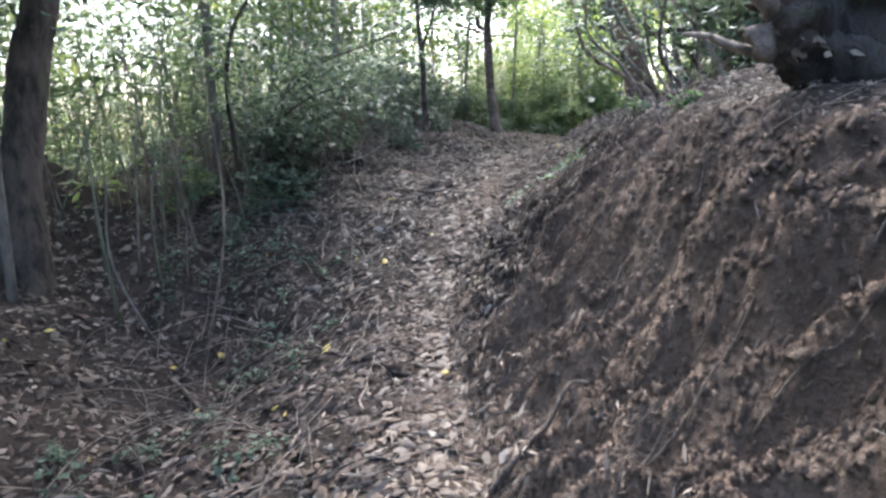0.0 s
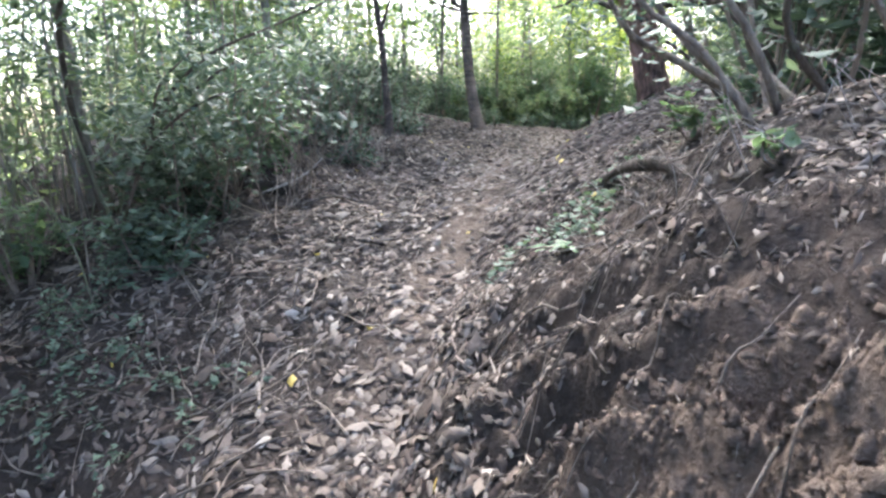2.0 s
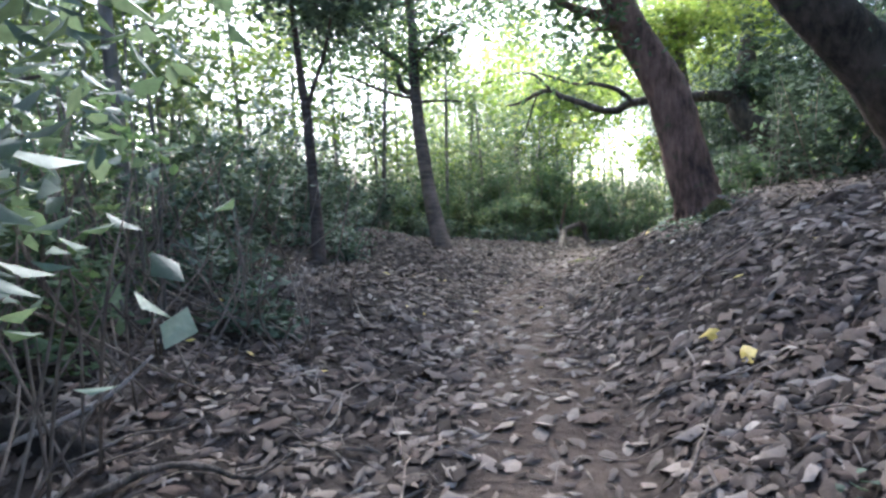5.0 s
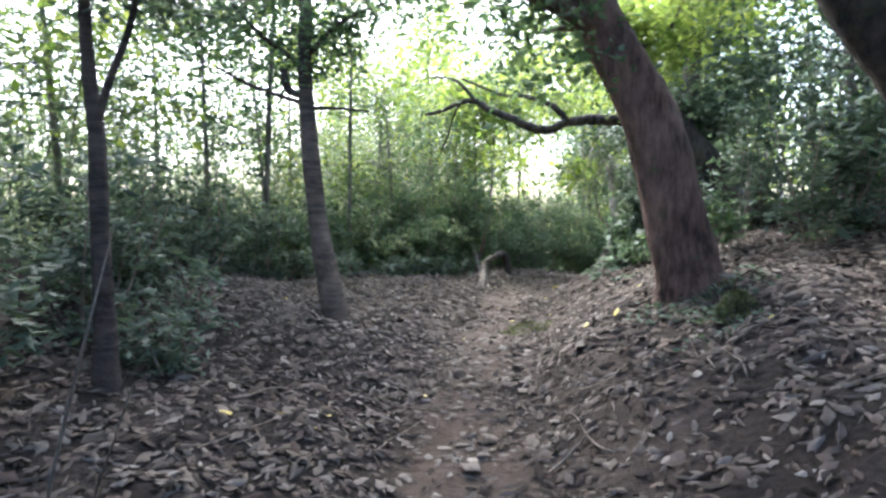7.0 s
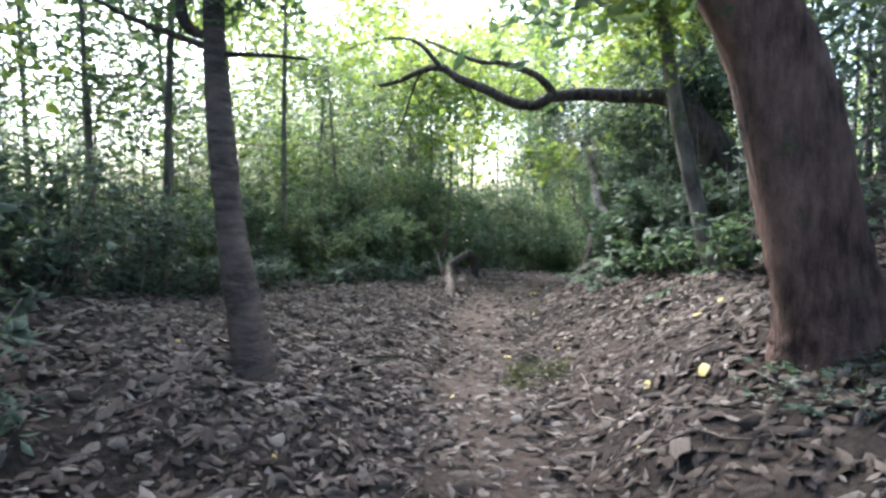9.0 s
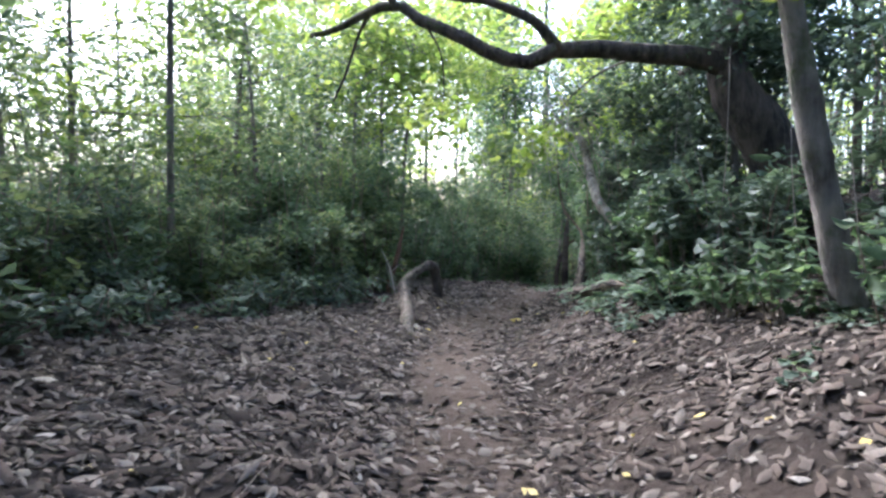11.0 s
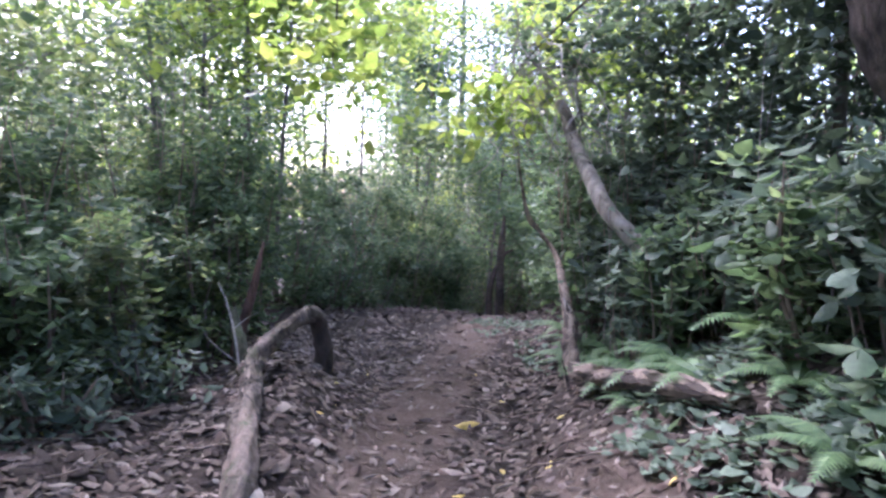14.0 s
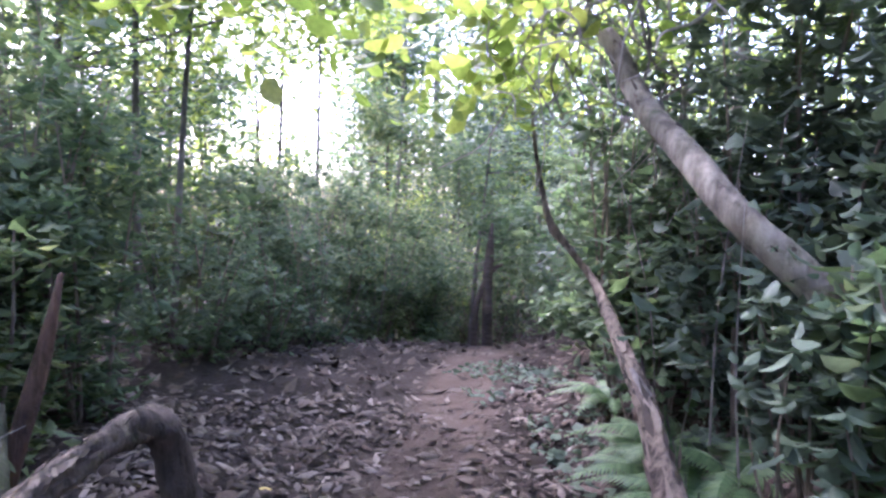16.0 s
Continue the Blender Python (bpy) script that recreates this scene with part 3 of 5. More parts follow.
LEFT0 = [(-2.06, 3.43, -1.5, 0.23), (-2.23, 3.56, -0.46, 0.18), (-2.3, 3.7, 0.33, 0.17), (-2.29, 3.87, 1.12, 0.165), (-2.24, 4.01, 1.65, 0.155), (-2.1, 4.4, 3.4, 0.12)]
up_l0 = limbs_from(LEFT0[-1], 4, 1.8, 0.8, 0.06, 61)
tree("gully_tree", LEFT0, up_l0, BARK_DARK, "dark-barked tree rooted in the gully below the path", (up_l0, 0.5, 100, 0.09, 0.04, MID_LEAF), 14, 0.5, 14)

RT = [(4.45, 12.45, 0.95, 0.33), (4.11, 12.33, 1.41, 0.3), (3.65, 12.18, 2.13, 0.28), (3.22, 12.04, 2.6, 0.26), (2.79, 11.9, 3.19, 0.23), (2.34, 11.75, 3.97, 0.18), (2.0, 11.7, 5.2, 0.12)]
up_rt = limbs_from(RT[-1], 5, 2.2, 0.8, 0.06, 71)
tree("bank_tree", RT, up_rt, BARK_DARK, "stout dark tree leaning out from the top of the bank", (up_rt, 0.6, 120, 0.1, 0.045, DARK_LEAF), 16, 0.4, 16)

# fallen and broken wood
OVER = [(3.83, 3.0, 0.67, 0.05), (3.9, 3.03, 0.63, 0.085), (4.0, 3.07, 0.57, 0.105), (4.2, 3.14, 0.46, 0.13), (4.5, 3.24, 0.26, 0.16), (4.9, 3.36, 0.0, 0.16)]
UPPER = [(3.82, 3.01, 0.79, 0.09), (3.88, 3.04, 0.78, 0.125), (3.98, 3.09, 0.77, 0.14), (4.15, 3.16, 0.76, 0.17), (4.45, 3.28, 0.7, 0.19), (4.85, 3.4, 0.5, 0.18)]
over = thing("fallen_log", (4.3, 3.15, 0.2), "dark broken logs with pale splintered ends over the bank top", "log")
part("log", tube(OVER, 44, 20, 0.24, 3), BARK_BLACK, over)
part("log", tube(UPPER, 44, 20, 0.26, 4), BARK_BLACK, over)
part("limb", tube([(4.2, 3.3, 0.45, 0.12), (4.18, 3.32, 0.8, 0.13), (4.2, 3.38, 1.1, 0.12), (4.3, 3.5, 1.7, 0.09)], 18, 12, 0.16, 4), BARK_BLACK, over)
part("broken_end", tube([(3.755, 2.985, 0.635, 0.012), (3.775, 2.985, 0.65, 0.05), (3.82, 2.995, 0.635, 0.075), (3.86, 3.01, 0.62, 0.06)], 10, 11, 0.3, 5), DEAD_WOOD, over, "pale splintered end")
part("broken_end", tube([(3.74, 2.99, 0.83, 0.012), (3.78, 3.0, 0.81, 0.045), (3.84, 3.02, 0.79, 0.08)], 10, 11, 0.3, 6), DEAD_WOOD, over, "pale splintered end")
part("snag", tube([(3.53, 2.95, 0.68, 0.008), (3.62, 2.97, 0.67, 0.014), (3.7, 2.99, 0.63, 0.018), (3.8, 3.02, 0.6, 0.02)], 12, 7, 0.12, 7), TWIG, over, "thin pale broken branch")
ROOT = [(2.26, 6.8, 0.08, 0.02), (2.4, 6.64, 0.22, 0.028), (2.54, 6.36, 0.3, 0.033), (2.67, 6.06, 0.34, 0.036), (2.8, 5.84, 0.35, 0.037), (2.95, 5.6, 0.26, 0.034), (3.1, 5.4, 0.06, 0.026)]
solo("exposed_root", tube(ROOT, 28, 10, 0.16, 4), BARK_DARK, "thick brown root arching out of the bank", "root")
ARCH = [(0.0, 18.7, 0.08, 0.077), (0.01, 19.2, 0.26, 0.072), (-0.03, 19.7, 0.36, 0.071), (-0.05, 20.1, 0.43, 0.065), (-0.06, 20.3, 0.48, 0.073), (0.02, 20.5, 0.56, 0.060), (0.16, 20.75, 0.63, 0.052), (0.32, 20.98, 0.68, 0.053), (0.42, 21.1, 0.64, 0.043)]
LEG = [(0.3, 20.95, 0.7, 0.05), (0.39, 21.06, 0.63, 0.072), (0.43, 21.1, 0.48, 0.07), (0.44, 21.12, 0.28, 0.085), (0.44, 21.12, 0.0, 0.1)]
arch = thing("arched_log", (0.0, 18.75, 0.1), "pale dead log that arches over the leaf litter", "log")
part("log", tube(ARCH, 90, 18, 0.24, 6), DEAD_WOOD, arch)
part("leg", tube(LEG, 20, 12, 0.16, 13), BARK_DARK, arch, "dark mossy foot of the arch")
sap = thing("bare_sapling", (-0.17, 20.6, 0.2), "thin pale leafless sapling beside the arched log", "sapling")
part("stem", tube([(-0.17, 20.6, 0.1, 0.014), (-0.2, 20.7, 0.36, 0.012), (-0.26, 20.88, 0.6, 0.01), (-0.33, 21.05, 0.76, 0.008), (-0.42, 21.22, 0.92, 0.004)], 18, 7, 0.12, 7), VINE, sap)
part("branch", tube([(-0.26, 20.87, 0.59, 0.007), (-0.17, 20.95, 0.66, 0.005), (-0.08, 21.0, 0.7, 0.002)], 8, 5, 0.1, 8), VINE, sap)
part("branch", tube([(-0.2, 20.7, 0.36, 0.007), (-0.38, 20.75, 0.5, 0.005), (-0.5, 20.85, 0.62, 0.002)], 8, 5, 0.1, 9), VINE, sap)
solo("mossy_stub", tube([(-0.2, 21.0, 0.05, 0.07), (-0.23, 21.08, 0.4, 0.055), (-0.29, 21.24, 0.55, 0.045), (-0.33, 21.35, 0.67, 0.03)], 16, 10, 0.2, 19), bark_mat("mossy_bark", (0.045, 0.045, 0.026), (0.17, 0.16, 0.1), 16.0, 0.6), "mossy broken stub beside the arched log", "stump")
solo("broken_stump", tube([(-0.34, 21.35, 0.0, 0.06), (-0.3, 21.35, 0.29, 0.05), (-0.22, 21.35, 0.59, 0.042), (-0.13, 21.36, 0.94, 0.03), (-0.07, 21.36, 1.25, 0.012)], 16, 9, 0.15, 9), BARK_RED, "splintered brown stump standing behind a dead log", "stump")
LEAN = [(3.25, 19.95, 0.6, 0.09), (2.98, 20.2, 1.2, 0.082), (2.74, 20.5, 1.58, 0.074), (2.76, 20.9, 1.9, 0.07), (2.8, 21.2, 2.1, 0.068), (2.83, 21.45, 2.32, 0.066), (2.82, 21.6, 2.55, 0.06), (2.78, 21.68, 2.68, 0.05)]
lean = thing("dead_tree", (3.25, 19.95, 0.55), "pale leaning dead trunk hung with grey vines", "tree")
part("trunk", tube(LEAN, 40, 14, 0.06, 10), bark_mat("bleached_bark", (0.11, 0.09, 0.07), (0.42, 0.37, 0.3), 14.0, 0.05), lean)
part("ivy", leaves(crown_places([[(3.3, 19.85, 0.9), (3.05, 20.05, 1.15), (2.9, 20.2, 1.35)]], 5, 0.3, 40, 81), 0.085, 0.042, 82, (-1.0, 0.3), OVAL), DARK_LEAF, lean, "dark ivy leaves round the foot", False)
g = rng_of(77)
for i in range(70):
    p = np.array([2.5, 21.65, 3.05]) + g.normal(0, 0.3, 3) * [1, 0.8, 1.1]
    r = g.uniform(0.004, 0.011)
    d = np.array([g.normal(0, 0.12), g.normal(0, 0.12), -g.uniform(0.02, 0.2)])
    q = [(*p, r)]
    for k in range(6):
        d = 0.6 * d + g.normal(0, 0.1, 3) + [0, 0, -0.03]
        p = p + d
        q.append((*p, r * (1 - 0.1 * k)))
    part("vine", tube(q, 18, 5, 0.05, i), VINE, lean)
FALLEN = [(2.38, 18.58, 0.68, 0.028), (2.34, 18.85, 0.65, 0.045), (2.33, 19.2, 0.57, 0.052), (2.29, 19.7, 0.45, 0.06), (2.27, 20.02, 0.37, 0.066)]
STEM = [(2.38, 20.2, 0.12, 0.08), (2.44, 20.46, 0.4, 0.066), (2.58, 20.8, 0.62, 0.05), (2.78, 21.4, 0.85, 0.034), (2.93, 21.95, 1.1, 0.03), (2.82, 22.12, 1.32, 0.025), (2.68, 22.15, 1.52, 0.02), (2.6, 22.22, 1.95, 0.013), (2.58, 22.3, 2.3, 0.007)]
fal = thing("rotten_log", (2.3, 19.6, 0.25), "rotten brown log with peeling bark below ferns", "log")


def flakes(line, n, ln, wd, seed, out=1.04):
    """Loose slivers of bark that lie along a stem."""
    g = rng_of(seed)
    s = spline(line, 80)
    k = g.integers(2, 77, n)
    d = s[k + 2, :3] - s[k - 2, :3]
    d /= np.linalg.norm(d, axis=1)[:, None]
    side = np.cross(d, [0.0, 0.0, 1.0])
    side /= np.linalg.norm(side, axis=1)[:, None] + 1e-9
    up = np.cross(side, d)
    a = g.uniform(0, 6.283, n)[:, None]
    nrm = np.cos(a) * side + np.sin(a) * up
    tan = np.cross(nrm, d)
    L = ln * np.exp(g.normal(0, 0.4, n))[:, None, None]
    W = wd * np.exp(g.normal(0, 0.3, n))[:, None, None]
    p = s[k, :3] + nrm * s[k, 3:4] * out
    bv = PRESSED[0]
    lift = g.uniform(0.0, 0.35, n)[:, None, None] * bv[None, :, 1:2] * L * 0.6
    v = p[:, None] + bv[None, :, 0:1] * W * tan[:, None] + (bv[None, :, 1:2] - 0.5) * L * d[:, None] + (bv[None, :, 2:3] * W + lift) * nrm[:, None]
    return v.reshape(-1, 3), ((np.arange(n) * len(bv))[:, None, None] + PRESSED[1][None]).reshape(-1, 3)


BARK_BITS = leaf_mat("bark_sliver", [(0.025, 0.018, 0.014), (0.07, 0.052, 0.04), (0.15, 0.115, 0.09), (0.26, 0.205, 0.16)], 0.9, 0.0)
part("loose_bark", flakes(OVER, 120, 0.06, 0.025, 21, 1.02), BARK_BITS, over, "rough dark bark scraps", False, "stuff")
part("loose_bark", flakes(UPPER, 120, 0.06, 0.025, 22, 1.02), BARK_BITS, over, "rough dark bark scraps", False, "stuff")
part("loose_bark", flakes(FALLEN, 120, 0.14, 0.04, 15), BARK_BITS, fal, "loose peeling strips of bark", False, "stuff")
part("loose_bark", flakes(STEM[:4], 120, 0.12, 0.035, 16), BARK_BITS, fal, "loose peeling strips of bark", False, "stuff")
part("loose_bark", flakes(ARCH, 260, 0.05, 0.024, 17, 1.0), BARK_BITS, arch, "rough cracked bark", False, "stuff")
part("loose_bark", flakes(LEAN, 60, 0.05, 0.018, 18, 0.99), BARK_BITS, lean, "dark knots and bark scraps", False, "stuff")
part("log", tube(FALLEN, 50, 16, 0.3, 11), PEELING, fal)
part("splinter", tube([(2.6, 21.0, 0.78, 0.008), (2.6, 20.85, 0.66, 0.03), (2.55, 20.7, 0.54, 0.03)], 10, 9, 0.3, 14), VINE, fal, "pale splintered break")
part("snag", tube(STEM, 60, 12, 0.28, 12), PEELING, fal, "broken leaning stem rising from the log")
for pts, s in (([(4.24, 27.56, -0.9, 0.1), (4.23, 27.62, 0.17, 0.087), (4.27, 27.67, 0.8, 0.08), (4.3, 27.7, 1.15, 0.05), (4.33, 27.73, 1.4, 0.02)], 1),
               ([(4.0, 27.62, -0.9, 0.065), (4.05, 27.66, -0.02, 0.058), (4.31, 27.63, 0.56, 0.039), (4.49, 27.59, 0.68, 0.02)], 2)):
    solo("sapling", tube(pts, 16, 9, 0.06, s), BARK_RING, "reddish-brown young trunk where the path dips", "tree", "", "saplings at the crest")

# tall straight conifers far beyond, their bark paler to stand in for haze
for i, (x, y, h, r) in enumerate([(5.6, 46, 17, 0.2), (4.6, 44, 19, 0.26), (8.2, 47, 20, 0.3), (10.4, 45, 18, 0.22), (9.2, 40, 17, 0.22), (13.5, 43, 18, 0.24), (6.2, 52, 19, 0.22)]):
    z = float(lie(np.array([x]), np.array([y]))[0])
    t = thing("conifer", (x, y, z), "tall straight conifer beyond the thicket", "tree", "far conifers")
    part("trunk", tube([(x, y, z - 0.3, r * 0.75), (x + 0.1, y, z + h * 0.5, r * 0.6), (x, y, z + h, r * 0.25)], 10, 8, 0.03, i), BARK_GREY, t)
    gg = rng_of(200 + i)
    zz = z + h * gg.uniform(0.16, 1.0, 210)
    a = gg.uniform(0, 6.283, 210)
    rad = gg.uniform(0.3, 3.0, 210) * (1.25 - (zz - z) / h)
    part("crown", leaves(clumps(np.stack([x + rad * np.cos(a), y + rad * np.sin(a), zz], 1), 0.6, 24, 210 + i), 0.2, 0.07, 220 + i, (-0.9, 0.1)), MID_LEAF, t, smooth=False)

# ---- undergrowth ----


def on_land(x, y, dz=0.0):
    x, y = np.asarray(x, float), np.asarray(y, float)
    return np.stack([x, y, lie(x, y) + dz], 1)


def stems(places, height, r, lean, seed, sides=4, steps=4):
    """Many thin stems in one mesh, from (n, 3) feet."""
    g = rng_of(seed)
    n = len(places)
    h = height * g.uniform(0.65, 1.25, n)
    d = g.normal(0, lean, (n, 2))
    rr = r * g.uniform(0.6, 1.5, n)
    k = np.linspace(0, 1, steps)
    bend = g.normal(0, lean * 0.5, (n, 2))
    off = (d[:, None] * k[None, :, None] + bend[:, None] * (k**2)[None, :, None]) * h[:, None, None]
    c = np.concatenate([places[:, None, :2] + off, (places[:, 2:3] - 0.05 + h[:, None] * k[None])[..., None]], -1)
    ang = np.linspace(0, 2 * np.pi, sides, endpoint=False)
    ring = np.stack([np.cos(ang), np.sin(ang), 0 * ang], 1)
    v = c[:, :, None] + (rr[:, None] * (1 - 0.75 * k[None]))[:, :, None, None] * ring[None, None]
    f = []
    for i in range(steps - 1):
        for j in range(sides):
            f.append((i * sides + j, i * sides + (j + 1) % sides, (i + 1) * sides + (j + 1) % sides, (i + 1) * sides + j))
    faces = (np.arange(n) * steps * sides)[:, None, None] + np.array(f)[None]
    return (v.reshape(-1, 3), faces.reshape(-1, 4)), c


def along(c, per, lo, hi, spread, seed):
    """Places scattered along stems between two shares of their height."""
    g = rng_of(seed)
    n, s = c.shape[:2]
    t = g.uniform(lo, hi, (n, per)) * (s - 1)
    i = np.clip(t.astype(int), 0, s - 2)
    u = (t - i)[..., None]
    rows = np.arange(n)[:, None]
    p = c[rows, i] * (1 - u) + c[rows, i + 1] * u
    return (p + g.normal(0, spread, p.shape)).reshape(-1, 3)


def shrub(x, y, rad, h, mat, label, seed, count=900, ln=0.09, wd=0.04, name="shrub", per=26, low=0.08, blade=FOLD):
    """Stems fanning from one foot and uneven clumps of leaves on them."""
    g = rng_of(seed)
    z = float(lie(np.array([x]), np.array([y]))[0])
    t = thing(name, (x, y, z), label, "shrub")
    ns = max(5, int(7 * rad + 3))
    ends = []
    geo = []
    for i in range(ns):
        a, q = g.uniform(0, 6.283), rad * g.uniform(0.25, 0.95)
        top = np.array([x + q * np.cos(a), y + q * np.sin(a), z + h * g.uniform(0.55, 1.0)])
        foot = np.array([x + 0.25 * q * np.cos(a), y + 0.25 * q * np.sin(a), z - 0.08])
        m = (foot + top) / 2 + g.normal(0, 0.1 * rad, 3)
        geo.append(tube([(*foot, 0.016), (*m, 0.011), (*top, 0.004)], 7, 5, 0.05, seed + i))
        ends.append(np.stack([foot, m, top]))
    for gm in geo:
        part("stem", gm, TWIG, t)
    k = max(8, count // per)
    e = np.stack(ends)
    s, u = g.integers(0, ns, k), g.uniform(low, 1.05, k)[:, None]
    c = np.where(u < 0.5, e[s, 0] * (1 - 2 * u) + e[s, 1] * 2 * u, e[s, 1] * (2 - 2 * u) + e[s, 2] * (2 * u - 1))
    c = c + g.normal(0, 0.25 * rad, c.shape) * [1, 1, 0.35]
    p = clumps(c, g.uniform(0.12, 0.34, k) * max(0.6, min(1.3, rad)), per, seed + 9)
    p[:, 2] = np.maximum(p[:, 2], lie(p[:, 0], p[:, 1]) + 0.03)
    part("foliage", leaves(p, ln, wd, seed + 10, (-0.8, 0.5), blade), mat, t, smooth=False)
    return t


def strip(rows, n, seed):
    """n places scattered in a strip given by rows (y, x inner, x outer)."""
    g = rng_of(seed)
    r = np.array(rows, float)
    y = g.uniform(r[0, 0], r[-1, 0], n)
    a, b = np.interp(y, r[:, 0], r[:, 1]), np.interp(y, r[:, 0], r[:, 2])
    x = a + (b - a) * g.uniform(0, 1, n) ** 1.3
    return on_land(x, y)


# bamboo thicket on the low side
BAMBOO = [(1.5, -2.9, -7), (5, -2.3, -7), (7, -2.3, -8), (9, -2.8, -8), (12, -4.0, -9), (15, -4.8, -10), (18, -5.0, -10), (20, -4.0, -10), (22, -3.0, -9), (24, -2.8, -9), (27, -2.6, -8), (31, -2.2, -8)]
feet = strip(BAMBOO, 850, 301)
feet = feet[(feet[:, 1] > 9) | (rng_of(305).uniform(0, 1, len(feet)) < 0.7)]
geo, cl = stems(feet, 4.4, 0.011, 0.16, 302, 4, 5)
culms = new("bamboo_thicket", None)
tagged(culms, "dense thicket of thin pale green bamboo", "bamboo", "", "stuff")
part("culms", geo, CULM, culms, kind="stuff")
part("leaves", leaves(along(cl, 100, 0.12, 1.05, 0.24, 303), 0.15, 0.026, 304, (-0.9, 0.3)), BAMBOO_LEAF, culms, smooth=False, kind="stuff")
deep = strip([(2, -7, -13), (16, -9, -14), (30, -7, -14), (40, -4, -14)], 330, 311)
geo, cl = stems(deep, 5.6, 0.025, 0.1, 312, 4, 5)
far_b = tagged(new("far_bamboo", None), "far bamboo wood, pale green against the sky", "bamboo", "", "stuff")
part("culms", geo, CULM, far_b, kind="stuff")
part("leaves", leaves(along(cl, 120, 0.1, 1.02, 0.45, 313), 0.22, 0.045, 314, (-0.9, 0.3)), BAMBOO_LEAF, far_b, smooth=False, kind="stuff")

# woodland that closes the view all round
def woods(name, n, ring, h, mat, label, seed, ln=0.3, wd=0.13, per=80, clear=()):
    """A far wood; clear: the slopes of a clearing, seen from the bend, in which none stand."""
    g = rng_of(seed)
    (x0, x1), (y0, y1) = ring
    f = on_land(g.uniform(x0, x1, n), g.uniform(y0, y1, n))
    if clear:
        b = (f[:, 0] - 0.63) / (f[:, 1] - 17.4)
        f = f[(b < clear[0]) | (b > clear[1])]
    geo, c = stems(f, h, 0.07, 0.06, seed + 1, 5, 5)
    w = tagged(new(name, None), label, "trees", "", "stuff")
    part("trunks", geo, BARK_DARK, w, kind="stuff")
    part("foliage", leaves(along(c, per, 0.05, 1.0, 0.55, seed + 2), ln, wd, seed + 3, (-0.9, 0.4)), mat, w, smooth=False, kind="stuff")


woods("far_wood", 230, ((-14, 30), (36, 58)), 13.0, BRIGHT_LEAF, "tall far mixed woodland behind the crest of the path", 401, 0.36, 0.16, 170, (0.03, 0.1))
woods("low_wood", 130, ((-32, -15), (-2, 40)), 12.0, BAMBOO_LEAF, "tall pale woodland far down the low side", 431, 0.36, 0.15, 150)
woods("slope_wood", 50, ((7, 11), (-4, 36)), 6.0, DARK_LEAF, "dark evergreen wood on the upper slope", 411, 0.22, 0.09, 120)
woods("upper_wood", 150, ((11, 24), (-4, 36)), 9.0, BRIGHT_LEAF, "sunlit pale green wood high on the slope", 441, 0.28, 0.12, 120)
woods("rear_wood", 120, ((-20, 26), (-26, -7)), 8.0, MID_LEAF, "woodland behind the start of the path", 421)

# shrubs on the low side
for i, (x, y, r, h, n, mat) in enumerate([(-1.5, 6.6, 0.75, 1.4, 2600, DARK_LEAF), (-0.95, 5.8, 0.4, 0.5, 800, DARK_LEAF), (-2.3, 10.2, 0.6, 1.3, 1200, DARK_LEAF), (-2.5, 11.6, 0.5, 0.9, 900, DARK_LEAF), (-1.7, 7.9, 0.8, 1.5, 1400, MID_LEAF), (-1.9, 9.3, 0.7, 1.2, 900, DARK_LEAF), (-3.1, 11.0, 0.8, 1.7, 1500, DARK_LEAF), (-3.0, 12.4, 0.7, 1.2, 1100, DARK_LEAF),
                                        (-3.7, 13.8, 0.7, 0.9, 1200, MID_LEAF), (-3.2, 13.2, 0.7, 1.4, 1500, DARK_LEAF), (-3.3, 14.7, 0.7, 1.4, 1500, DARK_LEAF), (-3.1, 15.9, 0.7, 1.2, 1300, DARK_LEAF), (-3.4, 17.2, 0.7, 1.2, 1300, MID_LEAF), (-3.6, 18.4, 0.7, 1.2, 1300, DARK_LEAF), (-4.3, 15.2, 0.8, 1.1, 1200, MID_LEAF), (-4.8, 16.8, 0.9, 1.2, 1200, MID_LEAF), (-4.9, 18.4, 0.9, 1.2, 1300, DARK_LEAF), (-3.9, 19.6, 0.8, 1.1, 1500, MID_LEAF),
                                        (-3.0, 20.3, 0.8, 1.1, 1700, MID_LEAF), (-2.2, 20.9, 0.7, 1.0, 1700, DARK_LEAF), (-2.6, 22.3, 1.0, 2.2, 1200, MID_LEAF), (-0.9, 23.0, 0.9, 2.4, 3200, MID_LEAF),
                                        (-1.1, 23.8, 0.9, 3.3, 2600, BAMBOO_LEAF), (0.1, 24.3, 0.8, 1.5, 1800, MID_LEAF), (0.7, 25.6, 0.9, 1.9, 1900, MID_LEAF), (1.4, 26.9, 1.0, 2.2, 1900, MID_LEAF), (2.4, 28.6, 1.1, 2.4, 1900, BAMBOO_LEAF), (3.6, 30.5, 1.2, 2.8, 1900, MID_LEAF),
                                        (5.4, 31.0, 1.3, 3.0, 1900, BAMBOO_LEAF), (-2.2, 5.4, 0.5, 0.9, 500, MID_LEAF), (-2.6, 9.0, 0.8, 1.8, 1200, MID_LEAF)]):
    shrub(x, y, r, h, mat, "dense green shrub at the edge of the bamboo", 500 + 13 * i, n)

